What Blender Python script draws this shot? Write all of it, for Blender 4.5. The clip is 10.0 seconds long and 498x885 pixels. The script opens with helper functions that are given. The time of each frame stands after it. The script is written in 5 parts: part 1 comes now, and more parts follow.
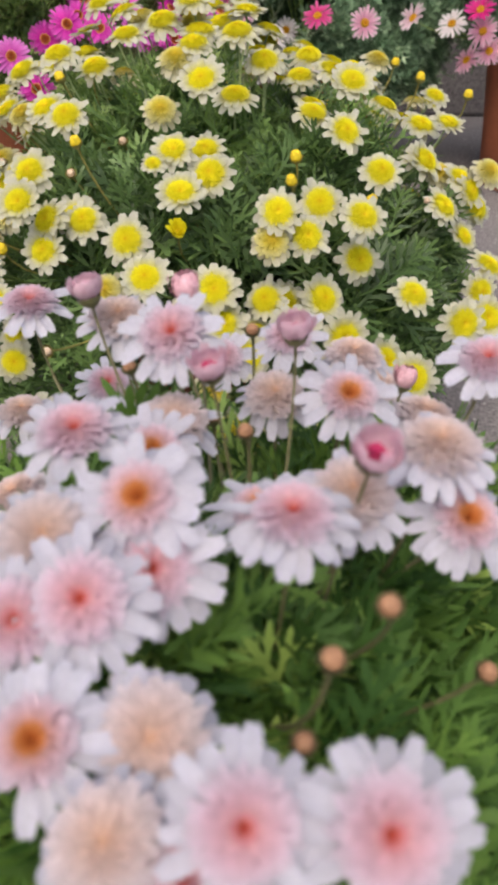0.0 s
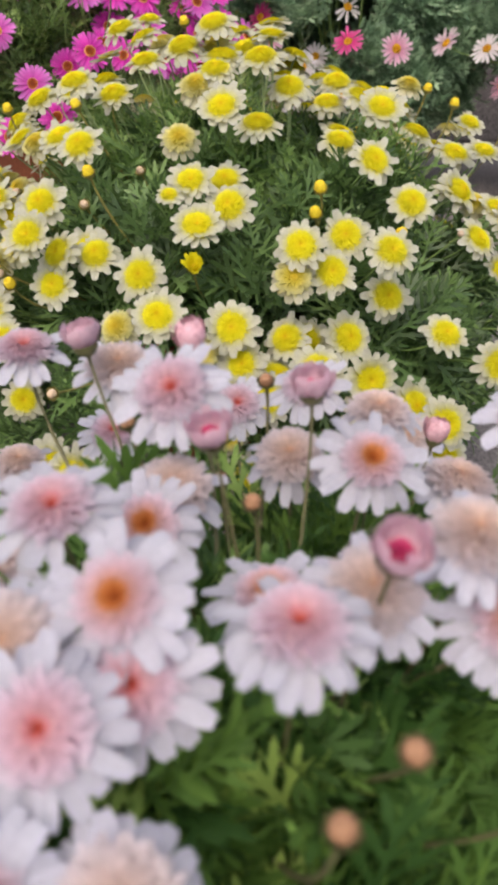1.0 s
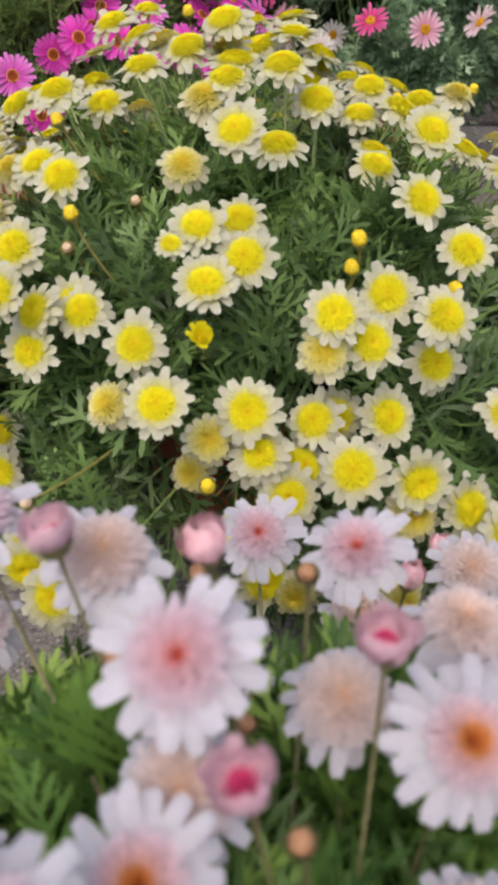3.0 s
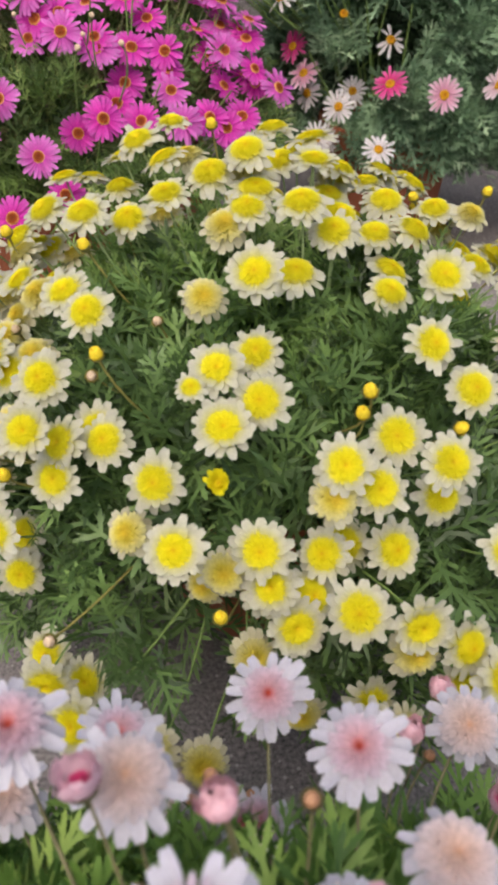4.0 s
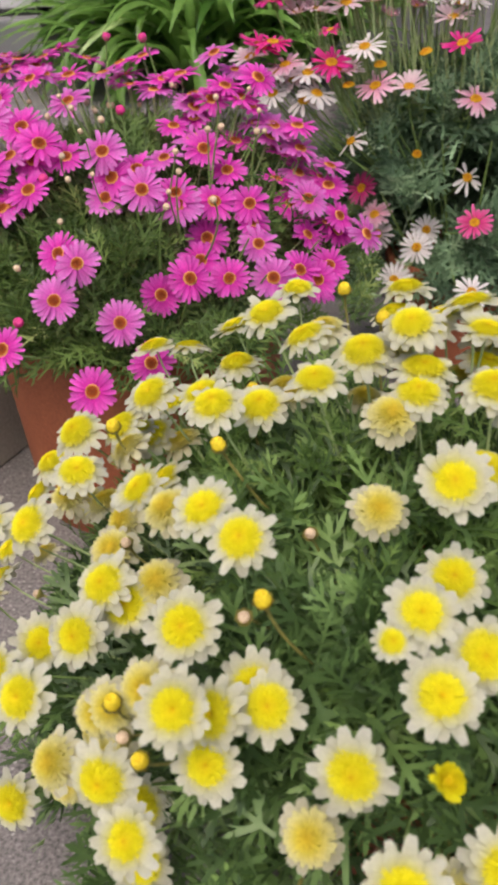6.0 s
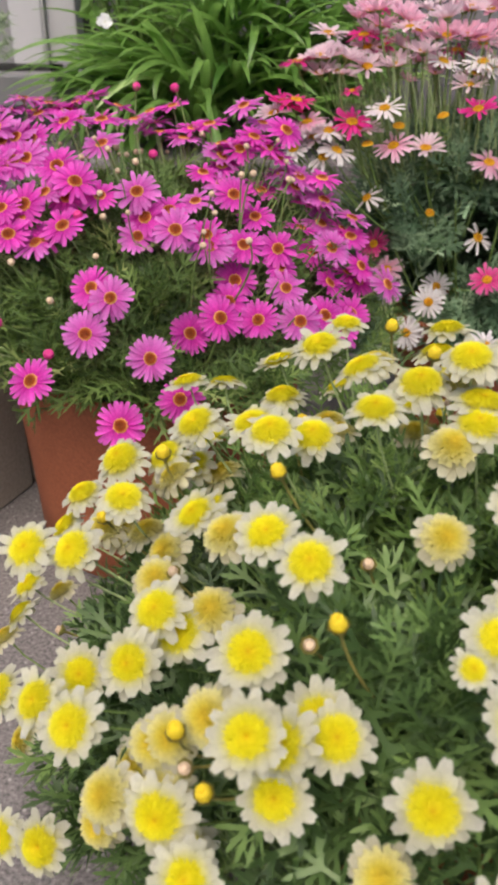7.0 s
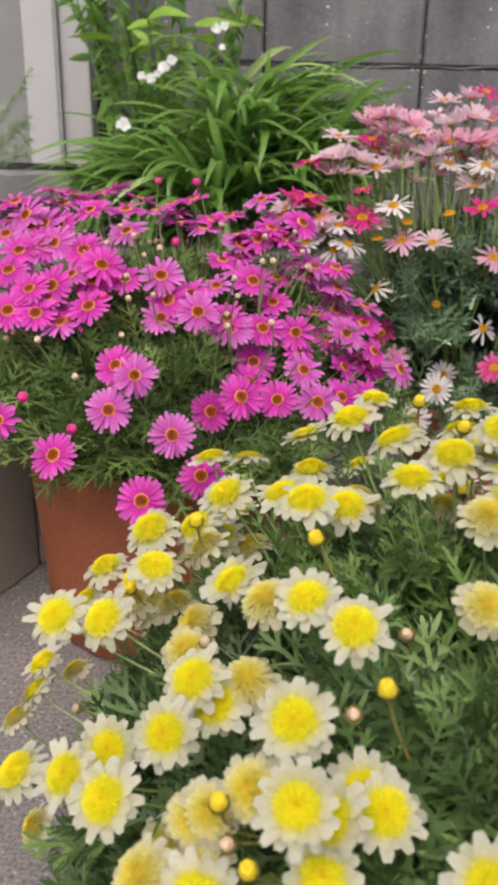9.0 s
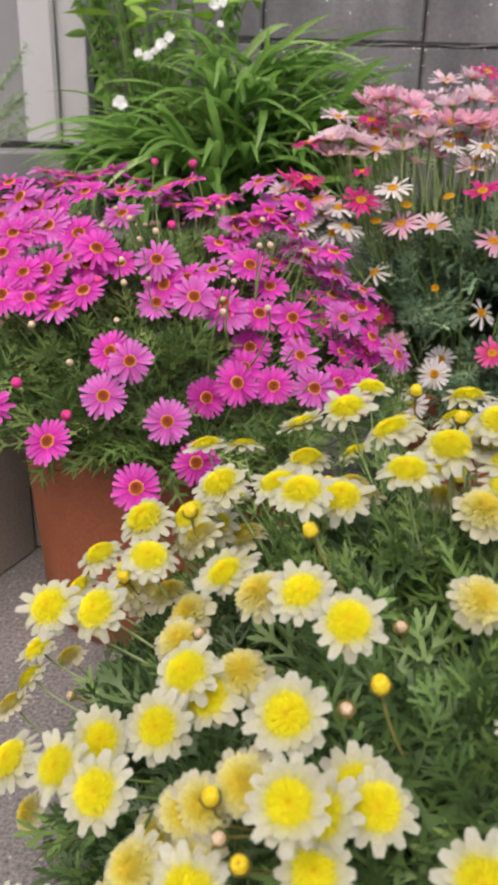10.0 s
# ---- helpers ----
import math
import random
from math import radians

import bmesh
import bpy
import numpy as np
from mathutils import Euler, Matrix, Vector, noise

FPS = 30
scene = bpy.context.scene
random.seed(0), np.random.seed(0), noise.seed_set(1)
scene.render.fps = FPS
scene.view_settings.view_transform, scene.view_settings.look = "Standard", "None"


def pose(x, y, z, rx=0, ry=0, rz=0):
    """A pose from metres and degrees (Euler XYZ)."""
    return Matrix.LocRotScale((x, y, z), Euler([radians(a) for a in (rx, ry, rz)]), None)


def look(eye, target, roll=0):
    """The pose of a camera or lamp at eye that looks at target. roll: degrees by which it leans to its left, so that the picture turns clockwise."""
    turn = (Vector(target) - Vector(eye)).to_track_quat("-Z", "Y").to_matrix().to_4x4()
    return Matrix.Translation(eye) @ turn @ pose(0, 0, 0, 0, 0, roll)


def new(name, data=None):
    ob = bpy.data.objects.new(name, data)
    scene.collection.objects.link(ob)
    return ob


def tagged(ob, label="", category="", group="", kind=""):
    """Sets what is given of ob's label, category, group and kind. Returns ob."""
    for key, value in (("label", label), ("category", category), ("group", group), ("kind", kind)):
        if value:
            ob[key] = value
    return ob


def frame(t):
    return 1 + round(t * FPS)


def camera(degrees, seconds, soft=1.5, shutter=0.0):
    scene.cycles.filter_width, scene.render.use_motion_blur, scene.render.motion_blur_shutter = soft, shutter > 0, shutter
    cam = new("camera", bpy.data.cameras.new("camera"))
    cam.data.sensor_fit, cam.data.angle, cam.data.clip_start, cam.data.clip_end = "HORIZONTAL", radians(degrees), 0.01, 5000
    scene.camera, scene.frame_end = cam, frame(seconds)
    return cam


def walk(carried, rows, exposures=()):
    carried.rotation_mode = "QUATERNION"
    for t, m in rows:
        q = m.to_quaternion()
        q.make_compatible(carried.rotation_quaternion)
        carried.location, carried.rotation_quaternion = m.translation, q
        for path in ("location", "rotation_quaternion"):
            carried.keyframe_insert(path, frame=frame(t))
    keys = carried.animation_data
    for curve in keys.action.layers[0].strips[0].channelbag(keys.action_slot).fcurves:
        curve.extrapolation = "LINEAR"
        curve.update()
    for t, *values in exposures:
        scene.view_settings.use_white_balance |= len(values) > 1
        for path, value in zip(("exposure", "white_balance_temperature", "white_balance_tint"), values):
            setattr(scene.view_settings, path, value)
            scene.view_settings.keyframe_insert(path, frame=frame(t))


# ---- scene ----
cam = camera(34.3, 10.0, soft=3.8)
cam.data.dof.use_dof, cam.data.dof.focus_distance, cam.data.dof.aperture_fstop = True, 0.76, 16.0
PATH = [
    (0, (-0.0004, -0.0006, 0.6013), (-0.0001, 0.7825, -0.0206), -0.37),
    (0.5, (0.0067, 0.0222, 0.5866), (-0.0176, 0.8231, -0.0117), -1.01),
    (1, (0.0084, 0.0486, 0.5890), (-0.0275, 0.8483, -0.0104), -1.27),
    (1.5, (0.0343, 0.0859, 0.5945), (-0.0239, 0.8758, -0.0159), -1.19),
    (2, (0.0588, 0.1352, 0.5972), (-0.0319, 0.9136, -0.0240), -2.11),
    (2.5, (0.0310, 0.1611, 0.5952), (-0.0441, 0.9336, -0.0353), -1.90),
    (3, (-0.0101, 0.2002, 0.5938), (-0.0441, 0.9718, -0.0413), -0.93),
    (3.2, (-0.0285, 0.2108, 0.6033), (-0.0488, 0.9830, -0.0318), -0.69),
    (4.3, (0.0121, 0.2794, 0.7150), (-0.0705, 1.0287, 0.0580), -0.18),
    (4.5, (0.0385, 0.3097, 0.7224), (-0.0718, 1.0520, 0.0614), -0.52),
    (5, (0.0302, 0.3412, 0.7082), (-0.1160, 1.0991, 0.0724), -2.63),
    (5.5, (-0.0412, 0.3794, 0.7005), (-0.1616, 1.1814, 0.1155), -4.03),
    (6, (-0.1282, 0.3877, 0.6743), (-0.1887, 1.2301, 0.1390), -3.00),
    (6.2, (-0.1468, 0.3803, 0.6719), (-0.1901, 1.2324, 0.1502), -2.49),
    (7.3, (-0.1915, 0.3772, 0.6458), (-0.2179, 1.2704, 0.1970), 0.47),
    (7.5, (-0.1947, 0.3719, 0.6437), (-0.2230, 1.2723, 0.2095), 0.61),
    (8, (-0.2063, 0.3588, 0.6439), (-0.2382, 1.2752, 0.2449), 0.86),
    (8.5, (-0.2128, 0.3633, 0.6307), (-0.2352, 1.2922, 0.2610), 1.45),
    (9, (-0.2160, 0.3663, 0.6383), (-0.2303, 1.2978, 0.2751), 1.06),
    (9.5, (-0.2101, 0.3687, 0.6442), (-0.2169, 1.2969, 0.2720), 1.14),
    (10, (-0.2139, 0.3741, 0.6432), (-0.2252, 1.2963, 0.2567), 1.38),
]
walk(cam, [(t, look(eye, target, roll)) for t, eye, target, roll in PATH])

# ---- light: a bright overcast sky ----
world = bpy.data.worlds.new("sky")
scene.world = world
world.use_nodes = True
wn = world.node_tree.nodes
sky = wn.new("ShaderNodeTexSky")
sky.sky_type, sky.sun_disc = "NISHITA", False
sky.sun_elevation, sky.sun_rotation = radians(58), radians(200)
sky.air_density, sky.dust_density, sky.ozone_density = 1.0, 6.0, 0.6
world.node_tree.links.new(sky.outputs[0], wn["Background"].inputs[0])
wn["Background"].inputs[1].default_value = 0.15
sun_data = bpy.data.lights.new("sun", "SUN")
sun_data.energy, sun_data.angle, sun_data.color = 1.1, radians(60), (1.0, 0.95, 0.88)
sun = new("sun", sun_data)
sun.matrix_world = look((0.5, -0.5, 4.0), (-0.1, 1.0, 0.0))
scene.view_settings.exposure = 0.45

# ---- materials ----


def nodes_of(name):
    m = bpy.data.materials.new(name)
    m.use_nodes = True
    t = m.node_tree
    return m, t, t.nodes["Principled BSDF"]


def ramp(t, stops, fac=None):
    r = t.nodes.new("ShaderNodeValToRGB")
    e = r.color_ramp.elements
    while len(e) < len(stops):
        e.new(0.5)
    for k, (p, c) in enumerate(stops):
        e[k].position, e[k].color = p, (*c, 1)
    if fac is not None:
        t.links.new(fac, r.inputs[0])
    return r.outputs[0]


def mix(t, a, b, fac, how="MIX"):
    m = t.nodes.new("ShaderNodeMix")
    m.data_type, m.blend_type = "RGBA", how
    for slot, v in ((0, fac), (6, a), (7, b)):
        if isinstance(v, (int, float)):
            m.inputs[slot].default_value = v
        elif isinstance(v, tuple):
            m.inputs[slot].default_value = (*v, 1)
        else:
            t.links.new(v, m.inputs[slot])
    return m.outputs[2]


def grain(t, scale, detail=4.0, rough=0.6):
    n = t.nodes.new("ShaderNodeTexNoise")
    c = t.nodes.new("ShaderNodeTexCoord")
    n.inputs["Scale"].default_value, n.inputs["Detail"].default_value, n.inputs["Roughness"].default_value = scale, detail, rough
    t.links.new(c.outputs["Object"], n.inputs["Vector"])
    return n.outputs["Fac"]


def bump(t, b, height, strength, distance=0.002):
    n = t.nodes.new("ShaderNodeBump")
    n.inputs["Strength"].default_value, n.inputs["Distance"].default_value = strength, distance
    t.links.new(height, n.inputs["Height"])
    t.links.new(n.outputs[0], b.inputs["Normal"])


def thin(m, t, b, colour, through_light):
    """Lets part of the light pass through petals and leaves."""
    tr = t.nodes.new("ShaderNodeBsdfTranslucent")
    mx = t.nodes.new("ShaderNodeMixShader")
    mx.inputs[0].default_value = through_light
    t.links.new(colour, tr.inputs[0])
    t.links.new(b.outputs[0], mx.inputs[1])
    t.links.new(tr.outputs[0], mx.inputs[2])
    t.links.new(mx.outputs[0], t.nodes["Material Output"].inputs[0])


def vary(t, colour, amount, per="object"):
    """Lightens and darkens piece by piece."""
    if per == "object":
        r = t.nodes.new("ShaderNodeObjectInfo").outputs["Random"]
    else:
        r = t.nodes.new("ShaderNodeNewGeometry").outputs["Random Per Island"]
    g = ramp(t, [(0, (1 - amount,) * 3), (1, (1, 1, 1))], r)
    return mix(t, colour, g, 1.0, "MULTIPLY")


def petal_mat(name, stops, radius, island=0.12, lets=0.3, streak=0.10, rough=0.6, warm=None):
    """Colour by the distance from the bloom's axis, with fine streaks along the petals."""
    m, t, b = nodes_of(name)
    c = t.nodes.new("ShaderNodeTexCoord")
    sep = t.nodes.new("ShaderNodeVectorMath")
    sep.operation = "MULTIPLY"
    sep.inputs[1].default_value = (1 / radius, 1 / radius, 0)
    t.links.new(c.outputs["Object"], sep.inputs[0])
    ln = t.nodes.new("ShaderNodeVectorMath")
    ln.operation = "LENGTH"
    t.links.new(sep.outputs[0], ln.inputs[0])
    col = ramp(t, stops, ln.outputs["Value"])
    col = vary(t, col, island, "island")
    col = vary(t, col, 0.10, "object")
    g = ramp(t, [(0.35, (1 - streak,) * 3), (0.65, (1, 1, 1))], grain(t, 420, 3))
    col = mix(t, col, g, 1.0, "MULTIPLY")
    t.links.new(col, b.inputs["Base Color"])
    b.inputs["Roughness"].default_value = rough
    b.inputs["Specular IOR Level"].default_value = 0.25
    bump(t, b, grain(t, 600, 2), 0.25, 0.0005)
    thin(m, t, b, col, lets)
    return m


def leaf_mat(name, dark, light, tip=None, lets=0.22, rough=0.5, spec=0.35):
    m, t, b = nodes_of(name)
    r = t.nodes.new("ShaderNodeNewGeometry").outputs["Random Per Island"]
    col = ramp(t, [(0.0, dark), (0.55, tuple((a + c) / 2 for a, c in zip(dark, light))), (0.85, light), (1.0, tip or light)], r)
    g = ramp(t, [(0.3, (0.72, 0.75, 0.7)), (0.7, (1, 1, 1))], grain(t, 45, 4))
    col = mix(t, col, g, 1.0, "MULTIPLY")
    t.links.new(col, b.inputs["Base Color"])
    b.inputs["Roughness"].default_value = rough
    b.inputs["Specular IOR Level"].default_value = spec
    bump(t, b, grain(t, 350, 3), 0.3, 0.001)
    thin(m, t, b, col, lets)
    return m


def rough_mat(name, a, c, scale, fine, rough=0.85, strength=0.5, distance=0.003, speck=None, deep=0.78, high=1.1):
    m, t, b = nodes_of(name)
    col = ramp(t, [(0.3, a), (0.7, c)], grain(t, scale, 6, 0.65))
    g = ramp(t, [(0.3, (deep if fine > 20 else 0.96,) * 3), (0.7, (high if fine > 20 else 1.02,) * 3)], grain(t, fine, 3))
    col = mix(t, col, g, 1.0, "MULTIPLY")
    if speck:
        v = t.nodes.new("ShaderNodeTexVoronoi")
        v.inputs["Scale"].default_value = speck[0]
        co = t.nodes.new("ShaderNodeTexCoord")
        t.links.new(co.outputs["Object"], v.inputs["Vector"])
        k = ramp(t, [(0.0, (1, 1, 1)), (speck[1], (1, 1, 1)), (speck[1] + 0.03, (0, 0, 0))], v.outputs["Distance"])
        sel = ramp(t, [(speck[3], (0, 0, 0)), (speck[3] + 0.02, (1, 1, 1))], v.outputs["Color"])
        col = mix(t, col, speck[2], mix(t, k, sel, 1.0, "MULTIPLY"))
    if name == "block_concrete":
        # damp streaks running down
        n = t.nodes.new("ShaderNodeTexNoise")
        co, mp = t.nodes.new("ShaderNodeTexCoord"), t.nodes.new("ShaderNodeMapping")
        mp.inputs["Scale"].default_value = (11, 11, 2.0)
        n.inputs["Scale"].default_value, n.inputs["Detail"].default_value = 1.0, 4.0
        t.links.new(co.outputs["Object"], mp.inputs[0])
        t.links.new(mp.outputs[0], n.inputs["Vector"])
        col = mix(t, col, ramp(t, [(0.34, (0.78, 0.78, 0.79)), (0.66, (1.08, 1.08, 1.08))], n.outputs["Fac"]), 1.0, "MULTIPLY")
    t.links.new(col, b.inputs["Base Color"])
    b.inputs["Roughness"].default_value = rough
    bump(t, b, grain(t, fine, 5, 0.7), strength, distance)
    return m


YP = petal_mat("cream_petal", [(0.0, (0.70, 0.62, 0.03)), (0.46, (0.69, 0.64, 0.12)), (0.60, (0.66, 0.635, 0.30)), (0.76, (0.645, 0.635, 0.475)), (1.0, (0.645, 0.635, 0.53))], 0.022, island=0.13, lets=0.42)
YPF = petal_mat("faded_cream_petal", [(0.0, (0.66, 0.56, 0.14)), (0.45, (0.67, 0.62, 0.36)), (1.0, (0.66, 0.64, 0.50))], 0.022, lets=0.42)
YC = petal_mat("yellow_floret", [(0.0, (0.72, 0.46, 0.003)), (0.10, (0.80, 0.66, 0.005)), (0.32, (0.83, 0.765, 0.012)), (0.50, (0.82, 0.755, 0.035)), (0.60, (0.79, 0.735, 0.13)), (0.74, (0.71, 0.69, 0.34))], 0.022, island=0.08, lets=0.32, rough=0.75)
YCF = petal_mat("faded_yellow_floret", [(0.0, (0.80, 0.60, 0.04)), (0.30, (0.84, 0.73, 0.11)), (0.62, (0.80, 0.76, 0.38))], 0.022, island=0.13, lets=0.42, rough=0.8)
PP = petal_mat("white_lilac_petal", [(0.0, (0.58, 0.47, 0.52)), (0.40, (0.61, 0.58, 0.655)), (0.75, (0.625, 0.615, 0.71)), (1.0, (0.625, 0.62, 0.715))], 0.026, island=0.10, lets=0.40)
PC = petal_mat("pink_floret", [(0.0, (0.48, 0.07, 0.03)), (0.05, (0.60, 0.12, 0.10)), (0.11, (0.74, 0.32, 0.34)), (0.19, (0.79, 0.50, 0.56)), (0.36, (0.78, 0.575, 0.67)), (0.50, (0.74, 0.62, 0.72)), (0.65, (0.69, 0.63, 0.72))], 0.026, island=0.16, lets=0.44, rough=0.8)
PCO = petal_mat("orange_pink_floret", [(0.0, (0.34, 0.08, 0.02)), (0.08, (0.56, 0.16, 0.03)), (0.16, (0.74, 0.31, 0.11)), (0.22, (0.79, 0.48, 0.42)), (0.34, (0.78, 0.56, 0.62)), (0.48, (0.74, 0.62, 0.71)), (0.65, (0.69, 0.63, 0.72))], 0.026, island=0.16, lets=0.44, rough=0.8)
PCP = petal_mat("peach_floret", [(0.0, (0.76, 0.46, 0.31)), (0.12, (0.80, 0.60, 0.51)), (0.34, (0.80, 0.66, 0.635)), (0.54, (0.75, 0.665, 0.69)), (0.75, (0.70, 0.645, 0.71))], 0.026, island=0.18, lets=0.46, rough=0.8)
PCC = petal_mat("rose_cup_petal", [(0.0, (0.52, 0.02, 0.12)), (0.15, (0.64, 0.08, 0.22)), (0.22, (0.78, 0.38, 0.50)), (0.32, (0.80, 0.56, 0.66)), (0.6, (0.78, 0.56, 0.63))], 0.026, island=0.10, lets=0.42)
MP = petal_mat("magenta_petal", [(0.0, (0.58, 0.009, 0.28)), (0.3, (0.78, 0.026, 0.45)), (0.55, (0.90, 0.070, 0.61)), (1.0, (0.95, 0.17, 0.72))], 0.025, island=0.26, streak=0.20, lets=0.42)
MPL = petal_mat("lilac_magenta_petal", [(0.0, (0.60, 0.03, 0.36)), (0.35, (0.76, 0.105, 0.56)), (1.0, (0.86, 0.27, 0.76))], 0.025, island=0.22, streak=0.18, lets=0.42)
MC = petal_mat("rust_floret", [(0.0, (0.22, 0.040, 0.010)), (0.16, (0.36, 0.075, 0.015)), (0.222, (0.46, 0.11, 0.02)), (0.252, (0.92, 0.50, 0.15))], 0.025, island=0.2, lets=0.1, rough=0.75)
RHOT = petal_mat("hot_pink_petal", [(0.0, (0.55, 0.015, 0.14)), (0.4, (0.74, 0.05, 0.26)), (1.0, (0.82, 0.16, 0.42))], 0.026, island=0.2, lets=0.45)
RROSE = petal_mat("rose_petal", [(0.0, (0.80, 0.24, 0.40)), (0.45, (0.88, 0.44, 0.60)), (1.0, (0.92, 0.63, 0.77))], 0.026, island=0.14, lets=0.5)
RBLUSH = petal_mat("blush_petal", [(0.0, (0.84, 0.50, 0.56)), (0.5, (0.90, 0.67, 0.75)), (1.0, (0.92, 0.77, 0.84))], 0.026, lets=0.5)
RWHITE = petal_mat("white_petal", [(0.0, (0.72, 0.60, 0.52)), (0.4, (0.82, 0.75, 0.75)), (1.0, (0.84, 0.81, 0.82))], 0.026, lets=0.42)
RRED = petal_mat("crimson_petal", [(0.0, (0.62, 0.02, 0.10)), (0.35, (0.72, 0.015, 0.22)), (1.0, (0.82, 0.06, 0.38))], 0.026, island=0.2, lets=0.45)
RC = petal_mat("golden_floret", [(0.0, (0.52, 0.20, 0.01)), (0.12, (0.70, 0.34, 0.015)), (0.3, (0.80, 0.48, 0.02))], 0.026, island=0.25, lets=0.1, rough=0.75)
YBUD = rough_mat("yellow_bud", (0.60, 0.42, 0.012), (0.80, 0.62, 0.02), 300, 900, 0.85, 0.9, 0.0006)
TANBUD = rough_mat("tan_bud", (0.26, 0.12, 0.06), (0.44, 0.24, 0.13), 260, 900, 0.65, 0.7, 0.0008)
CRIM = rough_mat("crimson_bud", (0.42, 0.01, 0.12), (0.66, 0.03, 0.26), 260, 900, 0.6, 0.6, 0.0006)
MAUVE = rough_mat("mauve_bud", (0.56, 0.27, 0.32), (0.80, 0.52, 0.59), 260, 900, 0.65, 0.7, 0.0008)
MBUD = rough_mat("cream_bud", (0.46, 0.31, 0.20), (0.66, 0.52, 0.36), 260, 900, 0.6, 0.5, 0.0006)
STEM = rough_mat("green_stem", (0.11, 0.19, 0.045), (0.22, 0.32, 0.09), 120, 700, 0.55, 0.3, 0.0005)
BUDSTEM = rough_mat("olive_bud_cup", (0.20, 0.20, 0.05), (0.36, 0.30, 0.08), 200, 700, 0.6, 0.3, 0.0005)
PALESTEM = rough_mat("pale_green_stem", (0.22, 0.31, 0.12), (0.38, 0.46, 0.21), 120, 700, 0.55, 0.3, 0.0005)
STEMP = rough_mat("olive_pink_stem", (0.10, 0.10, 0.04), (0.19, 0.17, 0.08), 120, 700, 0.55, 0.3, 0.0005)
LEAFY = leaf_mat("grey_green_leaf", (0.048, 0.094, 0.028), (0.195, 0.315, 0.100), (0.28, 0.42, 0.130), lets=0.32, rough=0.42, spec=0.5)
LEAFC = leaf_mat("pale_green_shoot", (0.100, 0.185, 0.042), (0.30, 0.45, 0.125), (0.44, 0.58, 0.19), lets=0.36)
LEAFP = leaf_mat("fresh_green_leaf", (0.050, 0.118, 0.026), (0.20, 0.345, 0.070), (0.37, 0.51, 0.12), lets=0.32)
LEAFM = leaf_mat("olive_green_leaf", (0.055, 0.100, 0.026), (0.215, 0.325, 0.085), (0.42, 0.50, 0.18), lets=0.28)
LEAFR = leaf_mat("blue_green_leaf", (0.100, 0.178, 0.096), (0.33, 0.485, 0.295), (0.50, 0.65, 0.42), lets=0.36)
# the paler strap tones hold some of the blades' sheen in their base colour
STRAP = leaf_mat("strap_leaf", (0.105, 0.240, 0.045), (0.35, 0.57, 0.145), (0.62, 0.78, 0.36), lets=0.50, rough=0.30, spec=1.0)
LIME = leaf_mat("lime_leaf", (0.16, 0.30, 0.04), (0.32, 0.50, 0.06), (0.42, 0.60, 0.09), lets=0.3)
FERN = leaf_mat("fern_leaf", (0.26, 0.34, 0.20), (0.38, 0.46, 0.30), None)
WHITEB = petal_mat("pure_white_petal", [(0.0, (0.75, 0.75, 0.55)), (0.2, (0.86, 0.86, 0.84)), (1.0, (0.88, 0.88, 0.88))], 0.02)
TERRA = rough_mat("terracotta", (0.245, 0.070, 0.030), (0.325, 0.100, 0.044), 9, 260, 0.8, 0.35, 0.001)
SOIL = rough_mat("dark_soil", (0.018, 0.013, 0.010), (0.05, 0.037, 0.028), 60, 300, 0.95, 0.9, 0.006)
CONC = rough_mat("washed_concrete", (0.145, 0.131, 0.132), (0.225, 0.206, 0.205), 3.0, 230, 0.9, 0.8, 0.003, (120, 0.20, (0.37, 0.35, 0.34), 0.64), 0.42, 1.5)
BLOCK = rough_mat("block_concrete", (0.108, 0.103, 0.112), (0.205, 0.195, 0.207), 5.5, 120, 0.9, 0.6, 0.002, (70, 0.20, (0.74, 0.73, 0.72), 0.64))
JOINT = rough_mat("dark_joint", (0.035, 0.033, 0.032), (0.07, 0.066, 0.064), 12, 160, 0.95, 0.7, 0.004)
MORTAR = rough_mat("grey_mortar", (0.13, 0.125, 0.12), (0.22, 0.21, 0.205), 12, 160, 0.95, 0.7, 0.004)
PANEL = rough_mat("beige_panel", (0.29, 0.25, 0.215), (0.37, 0.325, 0.28), 3.0, 200, 0.8, 0.3, 0.001)
PAINT = rough_mat("white_painted_frame", (0.41, 0.402, 0.42), (0.46, 0.45, 0.47), 2.0, 15, 0.5, 0.03, 0.0006)
DOORG = rough_mat("grey_door_face", (0.205, 0.200, 0.210), (0.245, 0.239, 0.249), 1.5, 12, 0.45, 0.02, 0.0006)
SEAM = rough_mat("grey_strip", (0.30, 0.295, 0.30), (0.36, 0.355, 0.36), 30, 300, 0.8, 0.2)
GAP = rough_mat("black_strip", (0.012, 0.012, 0.012), (0.022, 0.022, 0.022), 30, 300, 0.8, 0.2)

# ---- helpers for meshes ----
rnd = random.Random(7)


def mesh_of(name, verts, faces, mat, smooth=True):
    me = bpy.data.meshes.new(name)
    me.from_pydata([tuple(v) for v in verts], [], faces)
    me.materials.append(mat)
    if smooth:
        me.polygons.foreach_set("use_smooth", [True] * len(me.polygons))
    me.update()
    return me


def part(name, me, parent, label="", m=None):
    ob = new(name, me)
    ob.parent = parent
    if m is not None:
        ob.matrix_basis = m
    if label:
        ob["label"] = label
    return ob


def from_bm(name, bm, mat, smooth=False):
    me = bpy.data.meshes.new(name)
    bm.to_mesh(me)
    bm.free()
    me.materials.append(mat)
    if smooth:
        me.polygons.foreach_set("use_smooth", [True] * len(me.polygons))
    return me


